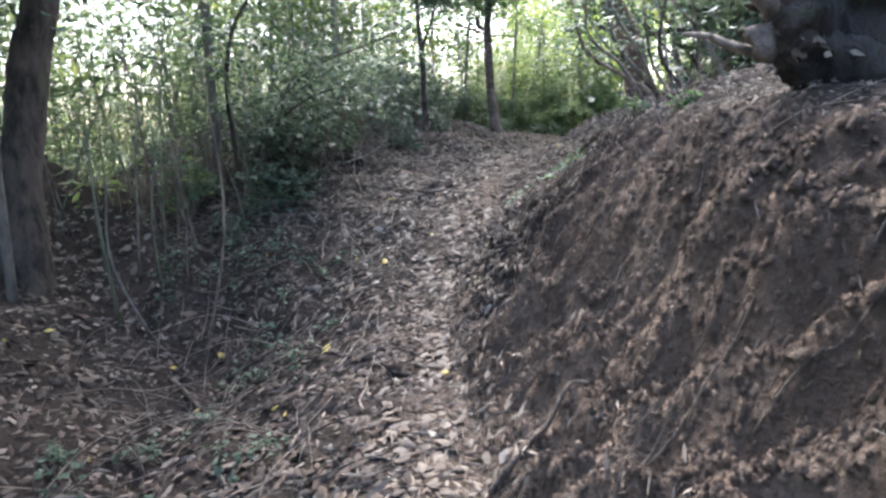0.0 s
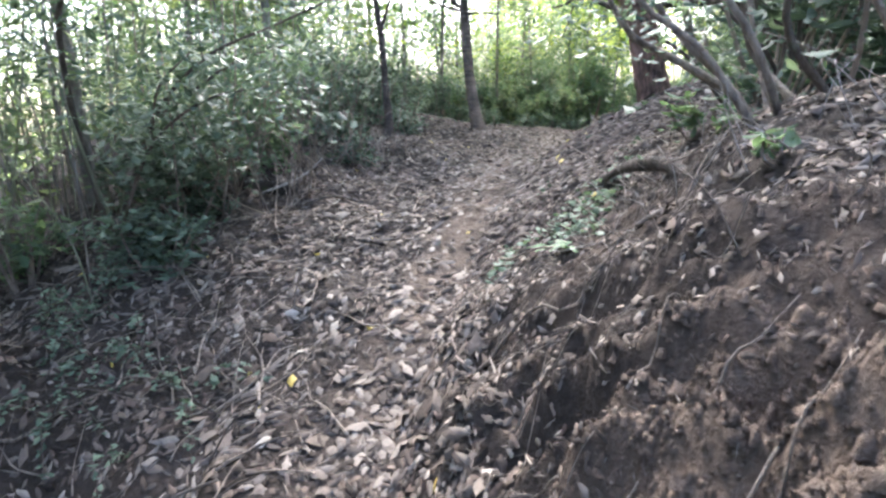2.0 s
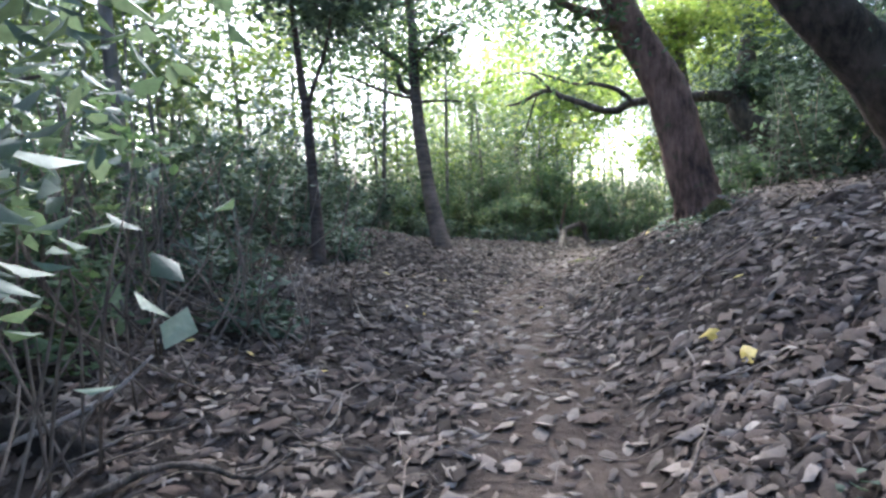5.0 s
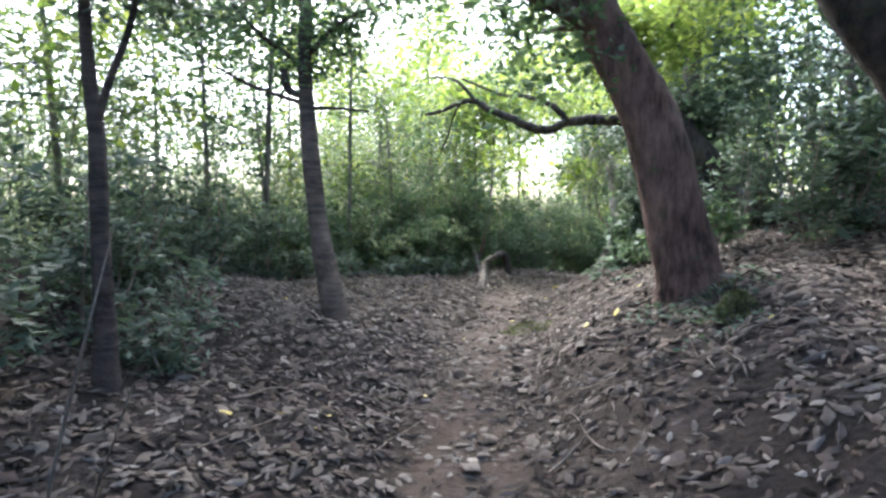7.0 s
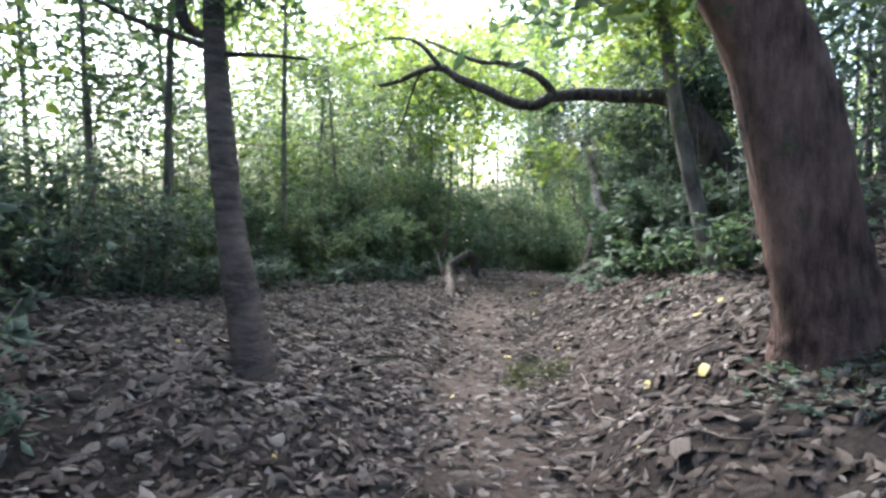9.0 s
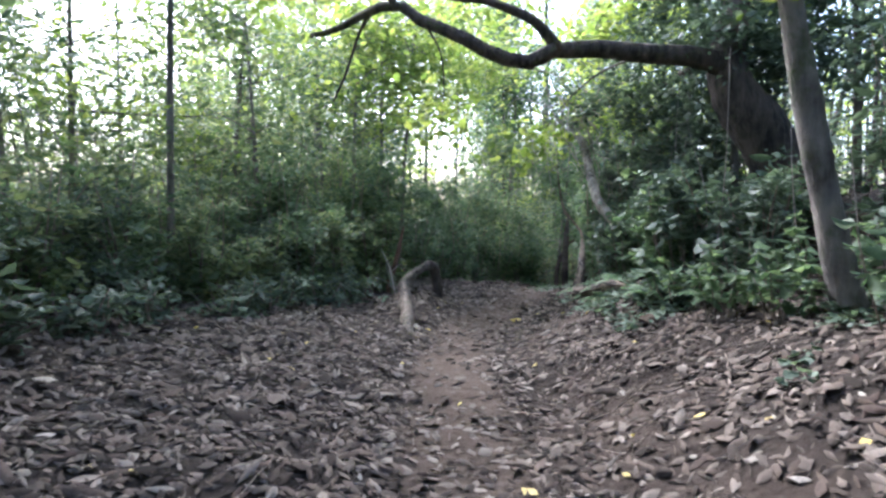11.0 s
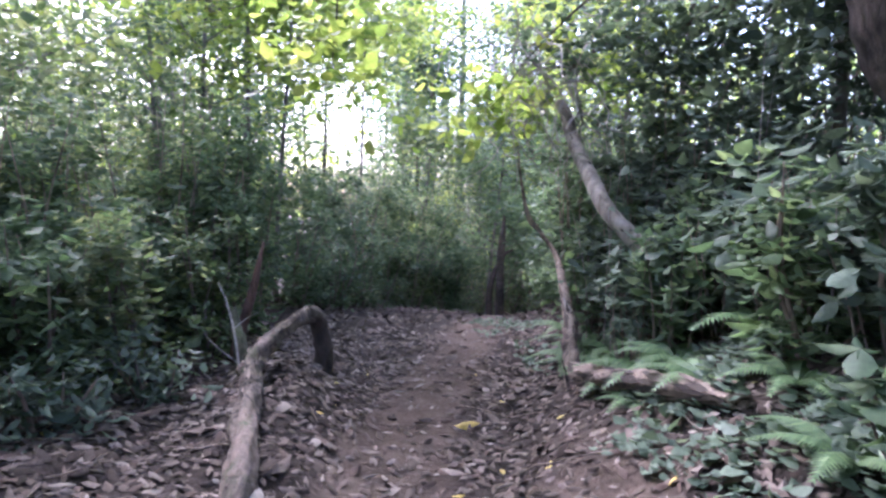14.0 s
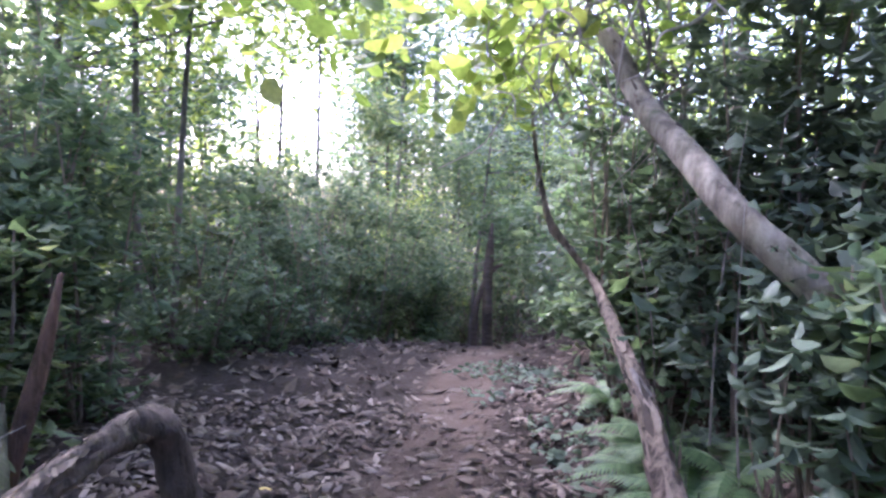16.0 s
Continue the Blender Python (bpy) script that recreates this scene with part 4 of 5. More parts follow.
for i, (x, y, r, h, n) in enumerate([(-1.5, 20.9, 0.5, 1.1, 900), (-1.0, 21.7, 0.5, 1.4, 1000), (-0.7, 22.5, 0.6, 2.2, 1200), (-1.7, 21.6, 0.6, 1.8, 1000), (-2.6, 21.2, 0.7, 1.6, 1000), (-3.4, 20.5, 0.7, 1.5, 1000), (-0.9, 22.9, 0.7, 2.7, 1100), (-2.3, 22.4, 0.8, 2.3, 900)]):
    shrub(x, y, r, h, MID_LEAF, "dense broad-leaved green shrub beside the path", 1800 + 17 * i, n, 0.1, 0.046, "shrub", 18, 0.1, OVAL)

# thick green growth that closes the bend
for i, (x, y, r, h, n) in enumerate([(0.3, 26.6, 0.9, 2.5, 3400), (1.1, 27.8, 1.0, 3.0, 3600), (2.0, 29.0, 1.0, 3.2, 3600), (2.9, 30.0, 1.1, 3.4, 3600), (3.9, 31.4, 1.2, 3.2, 3200), (5.0, 32.2, 1.2, 3.6, 3200), (6.2, 31.6, 1.2, 3.8, 3000), (-0.6, 26.0, 0.9, 2.4, 3000), (3.4, 28.6, 0.8, 1.6, 2000)]):
    shrub(x, y, r, h, (MID_LEAF, BAMBOO_LEAF, MID_LEAF)[i % 3], "thick leafy growth where the path bends away", 3600 + 17 * i, n, 0.12, 0.05, "shrub", 24, 0.05)

# leafy bushes in one unbroken hedge before the bend
for i, (x, y, r, h, n) in enumerate([(-3.3, 17.5, 0.6, 1.2, 1300), (-2.9, 18.5, 0.6, 1.3, 1400), (-2.4, 19.3, 0.55, 1.3, 1400), (-1.9, 19.9, 0.5, 1.2, 1300), (-1.4, 20.4, 0.5, 1.2, 1200), (-1.0, 20.9, 0.5, 1.3, 1200), (-0.6, 21.6, 0.5, 1.4, 1200), (-0.3, 22.4, 0.5, 1.8, 1200),
                                     (-3.5, 19.3, 0.8, 2.0, 1700), (-2.8, 20.4, 0.8, 2.2, 1700), (-2.0, 21.3, 0.8, 2.4, 1700), (-1.3, 22.2, 0.7, 2.6, 1700), (-4.3, 18.2, 0.8, 1.8, 1500)]):
    shrub(x, y, r, h, (BAMBOO_LEAF, MID_LEAF)[i % 3 == 1], "leafy mid-green bush in the hedge beside the path", 2100 + 17 * i, n, 0.095, 0.04, "shrub", 20, 0.06)

# shrubs on the upper side
for i, (x, y, r, h, n, mat) in enumerate([(4.1, 8.0, 0.9, 2.4, 2000, DARK_LEAF), (4.3, 6.6, 0.9, 2.4, 2000, DARK_LEAF), (4.6, 5.2, 0.9, 2.2, 1600, DARK_LEAF), (3.3, 7.0, 0.8, 1.6, 500, DARK_LEAF), (3.6, 8.6, 0.9, 2.0, 900, DARK_LEAF), (4.4, 10.0, 1.0, 2.6, 1600, DARK_LEAF), (4.2, 11.4, 0.9, 2.4, 1500, DARK_LEAF), (4.6, 13.2, 1.1, 2.8, 2200, DARK_LEAF), (4.0, 14.6, 0.9, 2.0, 1500, DARK_LEAF), (4.9, 15.4, 1.2, 3.2, 2200, DARK_LEAF),
                                        (4.2, 16.8, 0.9, 1.9, 1600, DARK_LEAF), (3.2, 18.2, 0.6, 0.9, 1300, DARK_LEAF), (3.6, 20.0, 0.8, 1.8, 1900, DARK_LEAF), (3.9, 21.0, 0.8, 2.3, 2600, DARK_LEAF), (3.9, 22.2, 1.0, 2.8, 2600, DARK_LEAF), (4.0, 23.2, 0.8, 1.9, 1900, MID_LEAF), (4.6, 24.2, 1.0, 2.6, 2200, DARK_LEAF),
                                        (5.3, 25.6, 1.1, 2.6, 2200, MID_LEAF), (5.9, 27.4, 1.1, 2.6, 2000, MID_LEAF), (6.4, 29.2, 1.2, 2.8, 2000, MID_LEAF), (6.4, 18.0, 1.2, 3.2, 2000, DARK_LEAF), (5.6, 21.0, 1.3, 3.6, 2200, DARK_LEAF)]):
    shrub(x, y, r, h, mat, "dark glossy evergreen shrub on the upper side", 900 + 13 * i, n, 0.11, 0.05, blade=OVAL)

# ---- leaf litter ----
def litter(name, n, box, seed, ln, wd, mat, label, keep=1.0, lift=0.006, reach=4.4, blade=LANCE):
    g = rng_of(seed)
    (x0, x1), (y0, y1) = box
    x, y = g.uniform(x0, x1, n), g.uniform(y0, y1, n)
    ok = (g.uniform(0, 1, n) > bare(x, y) * 0.98 * keep) & (np.abs(across(x, y)) < reach)
    # fewer leaves in the gully: the dark humus stands in for shade
    ok &= g.uniform(0, 1, n) > 0.4 * np.clip((-0.8 - across(x, y)) * 2, 0, 1) * np.clip(5.2 - y, 0, 1)
    x, y = x[ok], y[ok]
    p = on_land(x, y, lift)
    p[:, 2] += g.uniform(0, 0.012, len(x))
    size = ln * (1 - 0.45 * np.clip((across(x, y) - 0.4) * 3, 0, 1) * np.clip((8 - y) * 0.5, 0, 1) - 0.2 * np.clip((across(x, y) - 0.3) * 3, 0, 1) * np.clip((4.6 - y) * 2, 0, 1))
    ob = solo(name, leaves(p, size, wd * size / ln, seed + 1, (-0.2, 0.4), blade, 0.3, None, normal(x, y)), mat, label, "leaves", "stuff", "", False)
    return ob


DRY = "dry brown fallen leaves covering the forest floor"
litter("leaf_litter", 23000, ((-3.2, 4.8), (-0.6, 12.0)), 601, 0.085, 0.034, LITTER, DRY)
litter("leaf_litter", 20000, ((-3.2, 4.8), (-0.6, 12.0)), 603, 0.08, 0.031, LITTER, DRY, blade=CURL)
litter("leaf_litter", 30000, ((-5.0, 4.8), (12.0, 23.0)), 611, 0.09, 0.035, LITTER, DRY)
litter("leaf_litter", 22000, ((-5.0, 4.8), (12.0, 23.0)), 613, 0.085, 0.033, LITTER, DRY, blade=CURL)
litter("leaf_litter", 14000, ((-6.5, 8.0), (23.0, 34.0)), 621, 0.1, 0.055, LITTER, DRY, reach=8, blade=FOLD)
litter("leaf_litter", 9000, ((4.8, 10.0), (-6.0, 23.0)), 625, 0.12, 0.07, LITTER, DRY, reach=12, blade=FOLD)
litter("leaf_litter", 9000, ((-10.0, -3.2), (-6.0, 23.0)), 627, 0.12, 0.07, LITTER, DRY, reach=14, blade=FOLD)
litter("leaf_litter", 9000, ((-4.0, 9.0), (-7.0, -0.6)), 629, 0.1, 0.055, LITTER, DRY, reach=14, blade=FOLD)
litter("leaf_litter", 9000, ((1.4, 4.3), (3.3, 8.5)), 645, 0.08, 0.03, LITTER, DRY, blade=CURL)
litter("straw_litter", 5200, ((-2.6, 4.2), (0.8, 9.0)), 647, 0.11, 0.007, TRODDEN, "thin dry straws and leaf stalks among the litter", 0.85)
litter("straw_litter", 3600, ((-3.5, 3.2), (9.0, 22.0)), 649, 0.1, 0.007, TRODDEN, "thin dry straws and leaf stalks among the litter", 0.6)
litter("straw_litter", 3200, ((2.2, 4.4), (1.2, 5.0)), 655, 0.1, 0.006, TRODDEN, "thin dry straws and rootlets on the soil bank", 0.2)
litter("pale_fallen_leaves", 650, ((-2.5, 3.5), (0.5, 23.0)), 631, 0.07, 0.036, PALE, "scattered pale bleached leaves on the ground", 0.3)
litter("yellow_fallen_leaves", 150, ((-2.0, 3.0), (0.5, 22.0)), 641, 0.075, 0.04, YELLOW, "scattered yellow fallen leaves on the ground", 0.2)

# ---- canopy trees that stand in the thickets ----
def canopy_tree(x, y, h, reach, mat, seed, low=0.45, per=34, n=60, ln=0.12, wd=0.055, r=0.06, label="slim tree with a loose sunlit crown in the thicket", sag=0.0):
    g = rng_of(seed)
    z = float(lie(np.array([x]), np.array([y]))[0])
    t = thing("thicket_tree", (x, y, z), label, "tree", "trees in the thicket")
    lx, ly = g.normal(0, 0.05 * h, 2)
    stem = [(x, y, z - 0.2, r), (x + lx * 0.3, y + ly * 0.3, z + h * 0.35, r * 0.8), (x + lx * 0.7, y + ly * 0.7, z + h * 0.7, r * 0.5), (x + lx, y + ly, z + h, r * 0.15)]
    part("trunk", tube(stem, 18, 8, 0.05, seed), BARK_GREY, t)
    sp = spline([q[:3] for q in stem], 40)
    cs = []
    for i in range(max(5, n // 9)):
        k = g.uniform(low, 0.98)
        p0 = sp[int(k * 39)]
        a, q = g.uniform(0, 6.283), reach * g.uniform(0.5, 1.0) * (1.15 - 0.6 * k)
        p1 = p0 + [q * np.cos(a), q * np.sin(a), g.uniform(-0.1, 0.5) * q - sag * q]
        m = (p0 + p1) / 2 + g.normal(0, 0.08 * q, 3)
        part("branch", tube([(*p0, r * 0.35), (*m, r * 0.22), (*p1, 0.004)], 8, 5, 0.06, seed + i), BARK_GREY, t)
        f = g.uniform(0.25, 1.1, 9)[:, None]
        cs.append(p0 + (p1 - p0) * f + g.normal(0, 0.16 * q, (9, 3)) * [1, 1, 0.6])
    part("crown", leaves(clumps(np.concatenate(cs), 0.3 * reach, per, seed + 70, 0.7), ln, wd, seed + 80, (-0.9, 0.35)), mat, t, smooth=False)


SPOTS = [(-4.4, 9.4, 5.5, 1.9), (-4.6, 12.0, 6.0, 2.2), (-5.2, 14.6, 6.5, 2.4), (-4.9, 17.6, 6.0, 2.2), (-4.6, 20.6, 6.5, 2.4), (-3.2, 22.9, 6.0, 2.2), (-5.4, 23.6, 7.0, 2.6), (-1.9, 25.6, 6.0, 2.2), (-3.6, 26.6, 7.0, 2.6),
         (-2.4, 29.4, 7.0, 2.6), (-1.2, 28.4, 4.6, 2.0), (-0.8, 32.5, 6.5, 2.6), (-5.5, 30, 8, 3.0), (1.6, 31.0, 3.4, 2.0), (3.6, 34.0, 4.4, 2.4), (5.5, 33.5, 5.5, 2.4), (7.5, 32, 7, 2.6), (-6.5, 18.5, 7, 2.6)]
for i, (x, y, h, q) in enumerate(SPOTS):
    canopy_tree(x, y, h, q, (BRIGHT_LEAF, BAMBOO_LEAF, BRIGHT_LEAF, MID_LEAF)[i % 4], 1500 + 31 * i, 0.22, 26, 110, 0.13, 0.055, 0.05)
for i, (x, y, h, q) in enumerate([(5.4, 23.6, 7.0, 2.4), (6.8, 26.5, 7.0, 2.4), (6.2, 29.5, 7.5, 2.4), (5.0, 15.8, 6.5, 2.2), (5.8, 12.6, 7.0, 2.4), (5.2, 9.4, 6.5, 2.3), (6.2, 6.6, 7.0, 2.5), (4.6, 7.8, 5.5, 1.8), (7.5, 20, 8, 2.8), (8.5, 15, 8, 2.8), (8, 10, 8, 2.8)]):
    canopy_tree(x, y, h, q, (DARK_LEAF, BRIGHT_LEAF, DARK_LEAF)[i % 3], 2500 + 31 * i, 0.25, 25, 90, 0.14, 0.06, 0.06, "slim evergreen tree on the upper slope")
# evergreens added for shade, their dense crowns out of view
for i, (x, y) in enumerate([(-1.9, 3.2), (0.5, -0.7)]):
    canopy_tree(x, y, 6.2, 2.8, DARK_LEAF, 3710 + 29 * i, 0.66, 60, 170, 0.14, 0.06, 0.045, "evergreen tree with an unseen crown, added to shade the gully")
# light foliage hanging over the path
canopy_tree(-1.3, 30.5, 8.5, 2.8, MID_LEAF, 3703, 0.35, 26, 170, 0.14, 0.06, 0.05, "leafy tree beside the clearing beyond the bend")
canopy_tree(1.5, 31.0, 9.4, 3.2, BRIGHT_LEAF, 3705, 0.6, 28, 280, 0.14, 0.075, 0.045, "small tree with bright yellow-green leaves over the path")
canopy_tree(-2.9, 19.6, 6.8, 3.2, BRIGHT_LEAF, 3701, 0.6, 20, 130, 0.12, 0.055, 0.05, "small tree with bright yellow-green leaves over the path")
canopy_tree(-3.4, 16.6, 7.2, 3.2, BRIGHT_LEAF, 3702, 0.62, 24, 140, 0.12, 0.055, 0.05, "small tree with bright yellow-green leaves over the path")
canopy_tree(3.9, 22.6, 4.6, 2.2, BRIGHT_LEAF, 3001, 0.5, 22, 80, 0.15, 0.08, 0.04, "small tree with bright yellow-green leaves over the path")
canopy_tree(-0.6, 25.0, 6.2, 2.2, BRIGHT_LEAF, 3002, 0.5, 24, 120, 0.12, 0.05, 0.045, "small tree with bright yellow-green leaves over the path")
canopy_tree(4.4, 19.9, 7.2, 3.2, BRIGHT_LEAF, 3003, 0.55, 24, 150, 0.15, 0.08, 0.05, "small tree with bright yellow-green leaves over the path", 0.15)

canopy_tree(5.4, 25.0, 6.8, 2.6, BRIGHT_LEAF, 3004, 0.6, 22, 110, 0.12, 0.055, 0.05, "small tree with bright yellow-green leaves over the path")
canopy_tree(-4.6, 19.4, 6.4, 3.2, BRIGHT_LEAF, 3005, 0.55, 22, 130, 0.12, 0.055, 0.05, "small tree with bright yellow-green leaves over the path")

canopy_tree(-1.2, 24.4, 5.4, 2.4, BRIGHT_LEAF, 3006, 0.45, 18, 130, 0.12, 0.05, 0.045, "small tree with bright yellow-green leaves over the path")
canopy_tree(-2.4, 22.0, 5.0, 2.2, BAMBOO_LEAF, 3007, 0.45, 16, 120, 0.12, 0.05, 0.045, "small tree with pale green leaves by the path")
canopy_tree(4.3, 28.8, 4.6, 1.8, MID_LEAF, 3008, 0.3, 27, 110, 0.12, 0.05, 0.045, "leafy small tree where the path dips")
canopy_tree(3.0, 30.5, 5.0, 2.0, BAMBOO_LEAF, 3009, 0.25, 27, 110, 0.13, 0.05, 0.045, "leafy small tree where the path dips")
# unseen trees round the start, added to shade the ground on the left
for i, (x, y, h, q) in enumerate([(-1.8, 0.6, 5.5, 2.4), (-0.9, 1.9, 6.0, 2.3), (-4.2, 1.4, 6.0, 2.4), (2.4, -4.0, 7.0, 2.8), (-1.0, -4.0, 7.0, 2.8)]):
    canopy_tree(x, y, h, q, DARK_LEAF, 3100 + 29 * i, 0.35, 60, 150, 0.14, 0.06, 0.07, "unseen evergreen tree added to shade the start of the path")

# tall trees added so that crowns above the view shade the low side
for i, (x, y, h, q) in enumerate([(-3.0, 3.0, 7.5, 2.6), (-2.9, 6.6, 7.5, 2.6), (-3.0, 9.8, 7.5, 2.4)]):
    canopy_tree(x, y, h, q, DARK_LEAF, 3300 + 29 * i, 0.72, 60, 150, 0.14, 0.06, 0.07, "tall tree added on the low side, its unseen crown for shade")

canopy_tree(5.6, 35.0, 9.0, 3.0, MID_LEAF, 3012, 0.3, 30, 130, 0.17, 0.07, 0.05, "leafy tree beyond the dip of the path")
canopy_tree(-0.2, 24.6, 5.6, 3.0, BRIGHT_LEAF, 3013, 0.58, 22, 130, 0.15, 0.08, 0.035, "small tree with bright yellow-green leaves over the path")

for i, (x, y, h, q) in enumerate([(-3.4, 33.5, 11, 3.4), (4.6, 38.5, 13, 3.8), (7.6, 36.5, 12, 3.6)]):
    canopy_tree(x, y, h, q, (BRIGHT_LEAF, MID_LEAF)[i % 2], 3400 + 29 * i, 0.3, 34, 230, 0.2, 0.09, 0.09, "tall leafy tree far beyond the dip of the path")

canopy_tree(-2.4, 27.5, 9.6, 3.0, BRIGHT_LEAF, 3500, 0.5, 22, 170, 0.15, 0.07, 0.06, "tall leafy tree far beyond the dip of the path")

# ---- plants at the foot of the upper side ----
def fern(x, y, size, seed, label="bright green fern arching from the bank foot"):
    """Fronds that arch out of one crown, each with paired leaflets."""
    g = rng_of(seed)
    z = float(lie(np.array([x]), np.array([y]))[0])
    t = thing("fern", (x, y, z), label, "fern", "ferns")
    n = int(g.integers(7, 10))
    for i in range(n):
        a = 2 * np.pi * (i + g.uniform(-0.3, 0.3)) / n
        L = size * g.uniform(0.75, 1.15)
        u = np.linspace(0, 1, 26)
        out, up = L * (0.35 * u + 0.6 * u**2), L * (0.75 * u - 0.62 * u**2.4)
        p = np.stack([x + out * np.cos(a), y + out * np.sin(a), z - 0.01 + up], 1)
        k = np.arange(3, 26)
        w = 0.22 * L * np.sin(np.pi * (k / 26) ** 0.75) + 0.01
        geoms = []
        for s in (-1, 1):
            q = p[k]
            yaw = np.full(len(k), a + s * 1.15)
            f = np.stack([np.cos(yaw), np.sin(yaw), -0.25 + 0 * yaw], 1)
            side = np.gradient(p, axis=0)[k]
            side /= np.linalg.norm(side, axis=1)[:, None]
            b = 0.02 * size / 0.5
            v = np.stack([q - side * b * 0.5, q + side * b, q + f * w[:, None] + side * b * 1.2], 1)
            geoms.append((v.reshape(-1, 3), np.arange(len(k) * 3).reshape(-1, 3)))
        rib = tube([(*p[0], 0.004), (*p[9], 0.003), (*p[18], 0.002), (*p[25], 0.001)], 8, 4, 0, i)
        part("frond", merge([*geoms, rib]), FERN_LEAF, t, smooth=False)


for i, (x, y, s) in enumerate([(2.5, 19.85, 0.42), (2.62, 19.55, 0.5), (2.55, 19.0, 0.42), (2.75, 19.5, 0.5), (2.62, 20.2, 0.45), (2.9, 20.6, 0.5), (2.7, 18.5, 0.42), (2.35, 17.9, 0.4), (3.05, 19.1, 0.5), (2.35, 19.35, 0.3), (2.9, 21.3, 0.45), (-0.95, 20.9, 0.4), (-1.4, 20.3, 0.4), (2.6, 17.2, 0.38), (3.2, 22.1, 0.45), (2.72, 20.95, 0.5), (2.6, 20.55, 0.42), (2.95, 21.15, 0.5)]):
    fern(x, y, s, 700 + i)


for i, (x, y, s) in enumerate([(2.35, 5.6, 0.14), (2.1, 6.1, 0.14), (3.15, 5.5, 0.16)]):
    fern(x, y, s, 760 + i, "small green fern rooted in the soil bank")


def broad_plant(x, y, h, rad, n, seed, ln=0.088, wd=0.043, mat=DARK_LEAF, label="broad-leaved evergreen plant with glossy leaves"):
    """Upright stems with whorls of broad leaves at their tips."""
    g = rng_of(seed)
    z = float(lie(np.array([x]), np.array([y]))[0])
    t = thing("broadleaf_plant", (x, y, z), label, "plant", "broad-leaved plants")
    geoms, yaw = [], []
    for i in range(n):
        a, q = g.uniform(0, 6.283), rad * np.sqrt(g.uniform(0, 1))
        f = np.array([x + 0.5 * q * np.cos(a), y + 0.5 * q * np.sin(a), z - 0.04])
        e = np.array([x + q * np.cos(a), y + q * np.sin(a), z + h * g.uniform(0.45, 1.0)])
        part("stem", tube([(*f, 0.007), (*((f + e) / 2 + g.normal(0, 0.03, 3)), 0.006), (*e, 0.003)], 6, 5, 0, i), TWIG, t)
        for lvl in (1.0, 0.78, 0.55):
            m = int(g.integers(6, 10))
            b = f + (e - f) * lvl
            az = 2 * np.pi * (np.arange(m) + g.uniform(0, 1)) / m
            gm = leaves(np.repeat(b[None], m, 0), ln, wd, seed + i * 7 + int(lvl * 10), (-1.0, 0.35), OVAL, 0.5, az + g.normal(0, 0.3, m))
            geoms.append(gm)
    part("foliage", merge(geoms), mat, t, smooth=False)


for i, (x, y, h, r, n) in enumerate([(2.78, 20.1, 0.95, 0.3, 10), (2.85, 19.7, 0.9, 0.3, 10), (2.55, 16.9, 0.55, 0.35, 9), (2.95, 17.3, 0.75, 0.4, 11), (2.5, 17.6, 0.5, 0.35, 9), (3.2, 16.6, 0.6, 0.35, 8), (2.9, 18.1, 0.8, 0.4, 12), (3.1, 18.8, 0.9, 0.45, 13), (3.2, 19.6, 1.0, 0.45, 14), (3.0, 20.1, 0.8, 0.4, 12), (3.3, 20.7, 1.2, 0.45, 14), (3.1, 21.5, 0.9, 0.4, 12),
                                     (3.5, 19.2, 0.95, 0.5, 14), (3.6, 18.0, 0.7, 0.5, 13), (3.4, 22.3, 1.0, 0.4, 11), (-3.3, 14.3, 0.6, 0.5, 9), (-3.9, 15.0, 0.7, 0.5, 10), (-2.9, 13.2, 0.6, 0.45, 9), (-4.3, 16.2, 0.6, 0.5, 9), (-1.3, 21.2, 0.6, 0.4, 9), (-0.7, 21.9, 0.6, 0.4, 9), (-1.9, 20.6, 0.6, 0.4, 9),
                                     (3.3, 8.0, 0.5, 0.35, 6), (3.0, 6.9, 0.4, 0.3, 5)]):
    broad_plant(x, y, h, r, n, 800 + 37 * i, mat=MID_LEAF if x > 2.4 and i % 3 else DARK_LEAF)


for i, (x, y, r, h, n) in enumerate([(3.1, 20.0, 0.4, 1.15, 900), (3.2, 20.9, 0.4, 1.5, 1200), (3.45, 21.6, 0.45, 1.7, 1300), (3.3, 19.3, 0.45, 1.0, 800), (3.6, 22.4, 0.5, 2.0, 1400), (3.55, 20.3, 0.55, 2.2, 1200), (2.9, 18.6, 0.4, 1.0, 800), (3.3, 17.6, 0.5, 0.9, 1000), (3.8, 21.4, 0.6, 2.6, 1300), (4.3, 20.2, 0.5, 1.4, 900), (3.8, 18.2, 0.5, 0.7, 800), (3.4, 21.3, 0.5, 3.0, 1100), (3.3, 22.1, 0.5, 2.9, 1100)]):
    shrub(x, y, r, h, (MID_LEAF, DARK_LEAF)[i % 2], "dense glossy evergreen shrub behind the ferns", 1300 + 17 * i, n, 0.1, 0.045, "shrub", 18, 0.15, OVAL)


for i, (x, y, h, r, n) in enumerate([(2.75, 15.35, 0.6, 0.35, 12), (3.15, 15.1, 0.8, 0.4, 13), (2.65, 16.3, 0.5, 0.3, 9)]):
    broad_plant(x, y, h, r, n, 1750 + 37 * i, 0.1, 0.046, MID_LEAF, "pale green broad-leaved plant below a slim tree")
for i, (x, y, r, h, n) in enumerate([(-1.65, 11.4, 0.4, 0.4, 400), (-1.0, 8.7, 0.4, 0.6, 450), (-2.0, 12.3, 0.45, 0.6, 500)]):
    shrub(x, y, r, h, DARK_LEAF, "low dark brush at the foot of a young tree", 2900 + 17 * i, n, 0.08, 0.036, "low_plant", 12, 0.1)

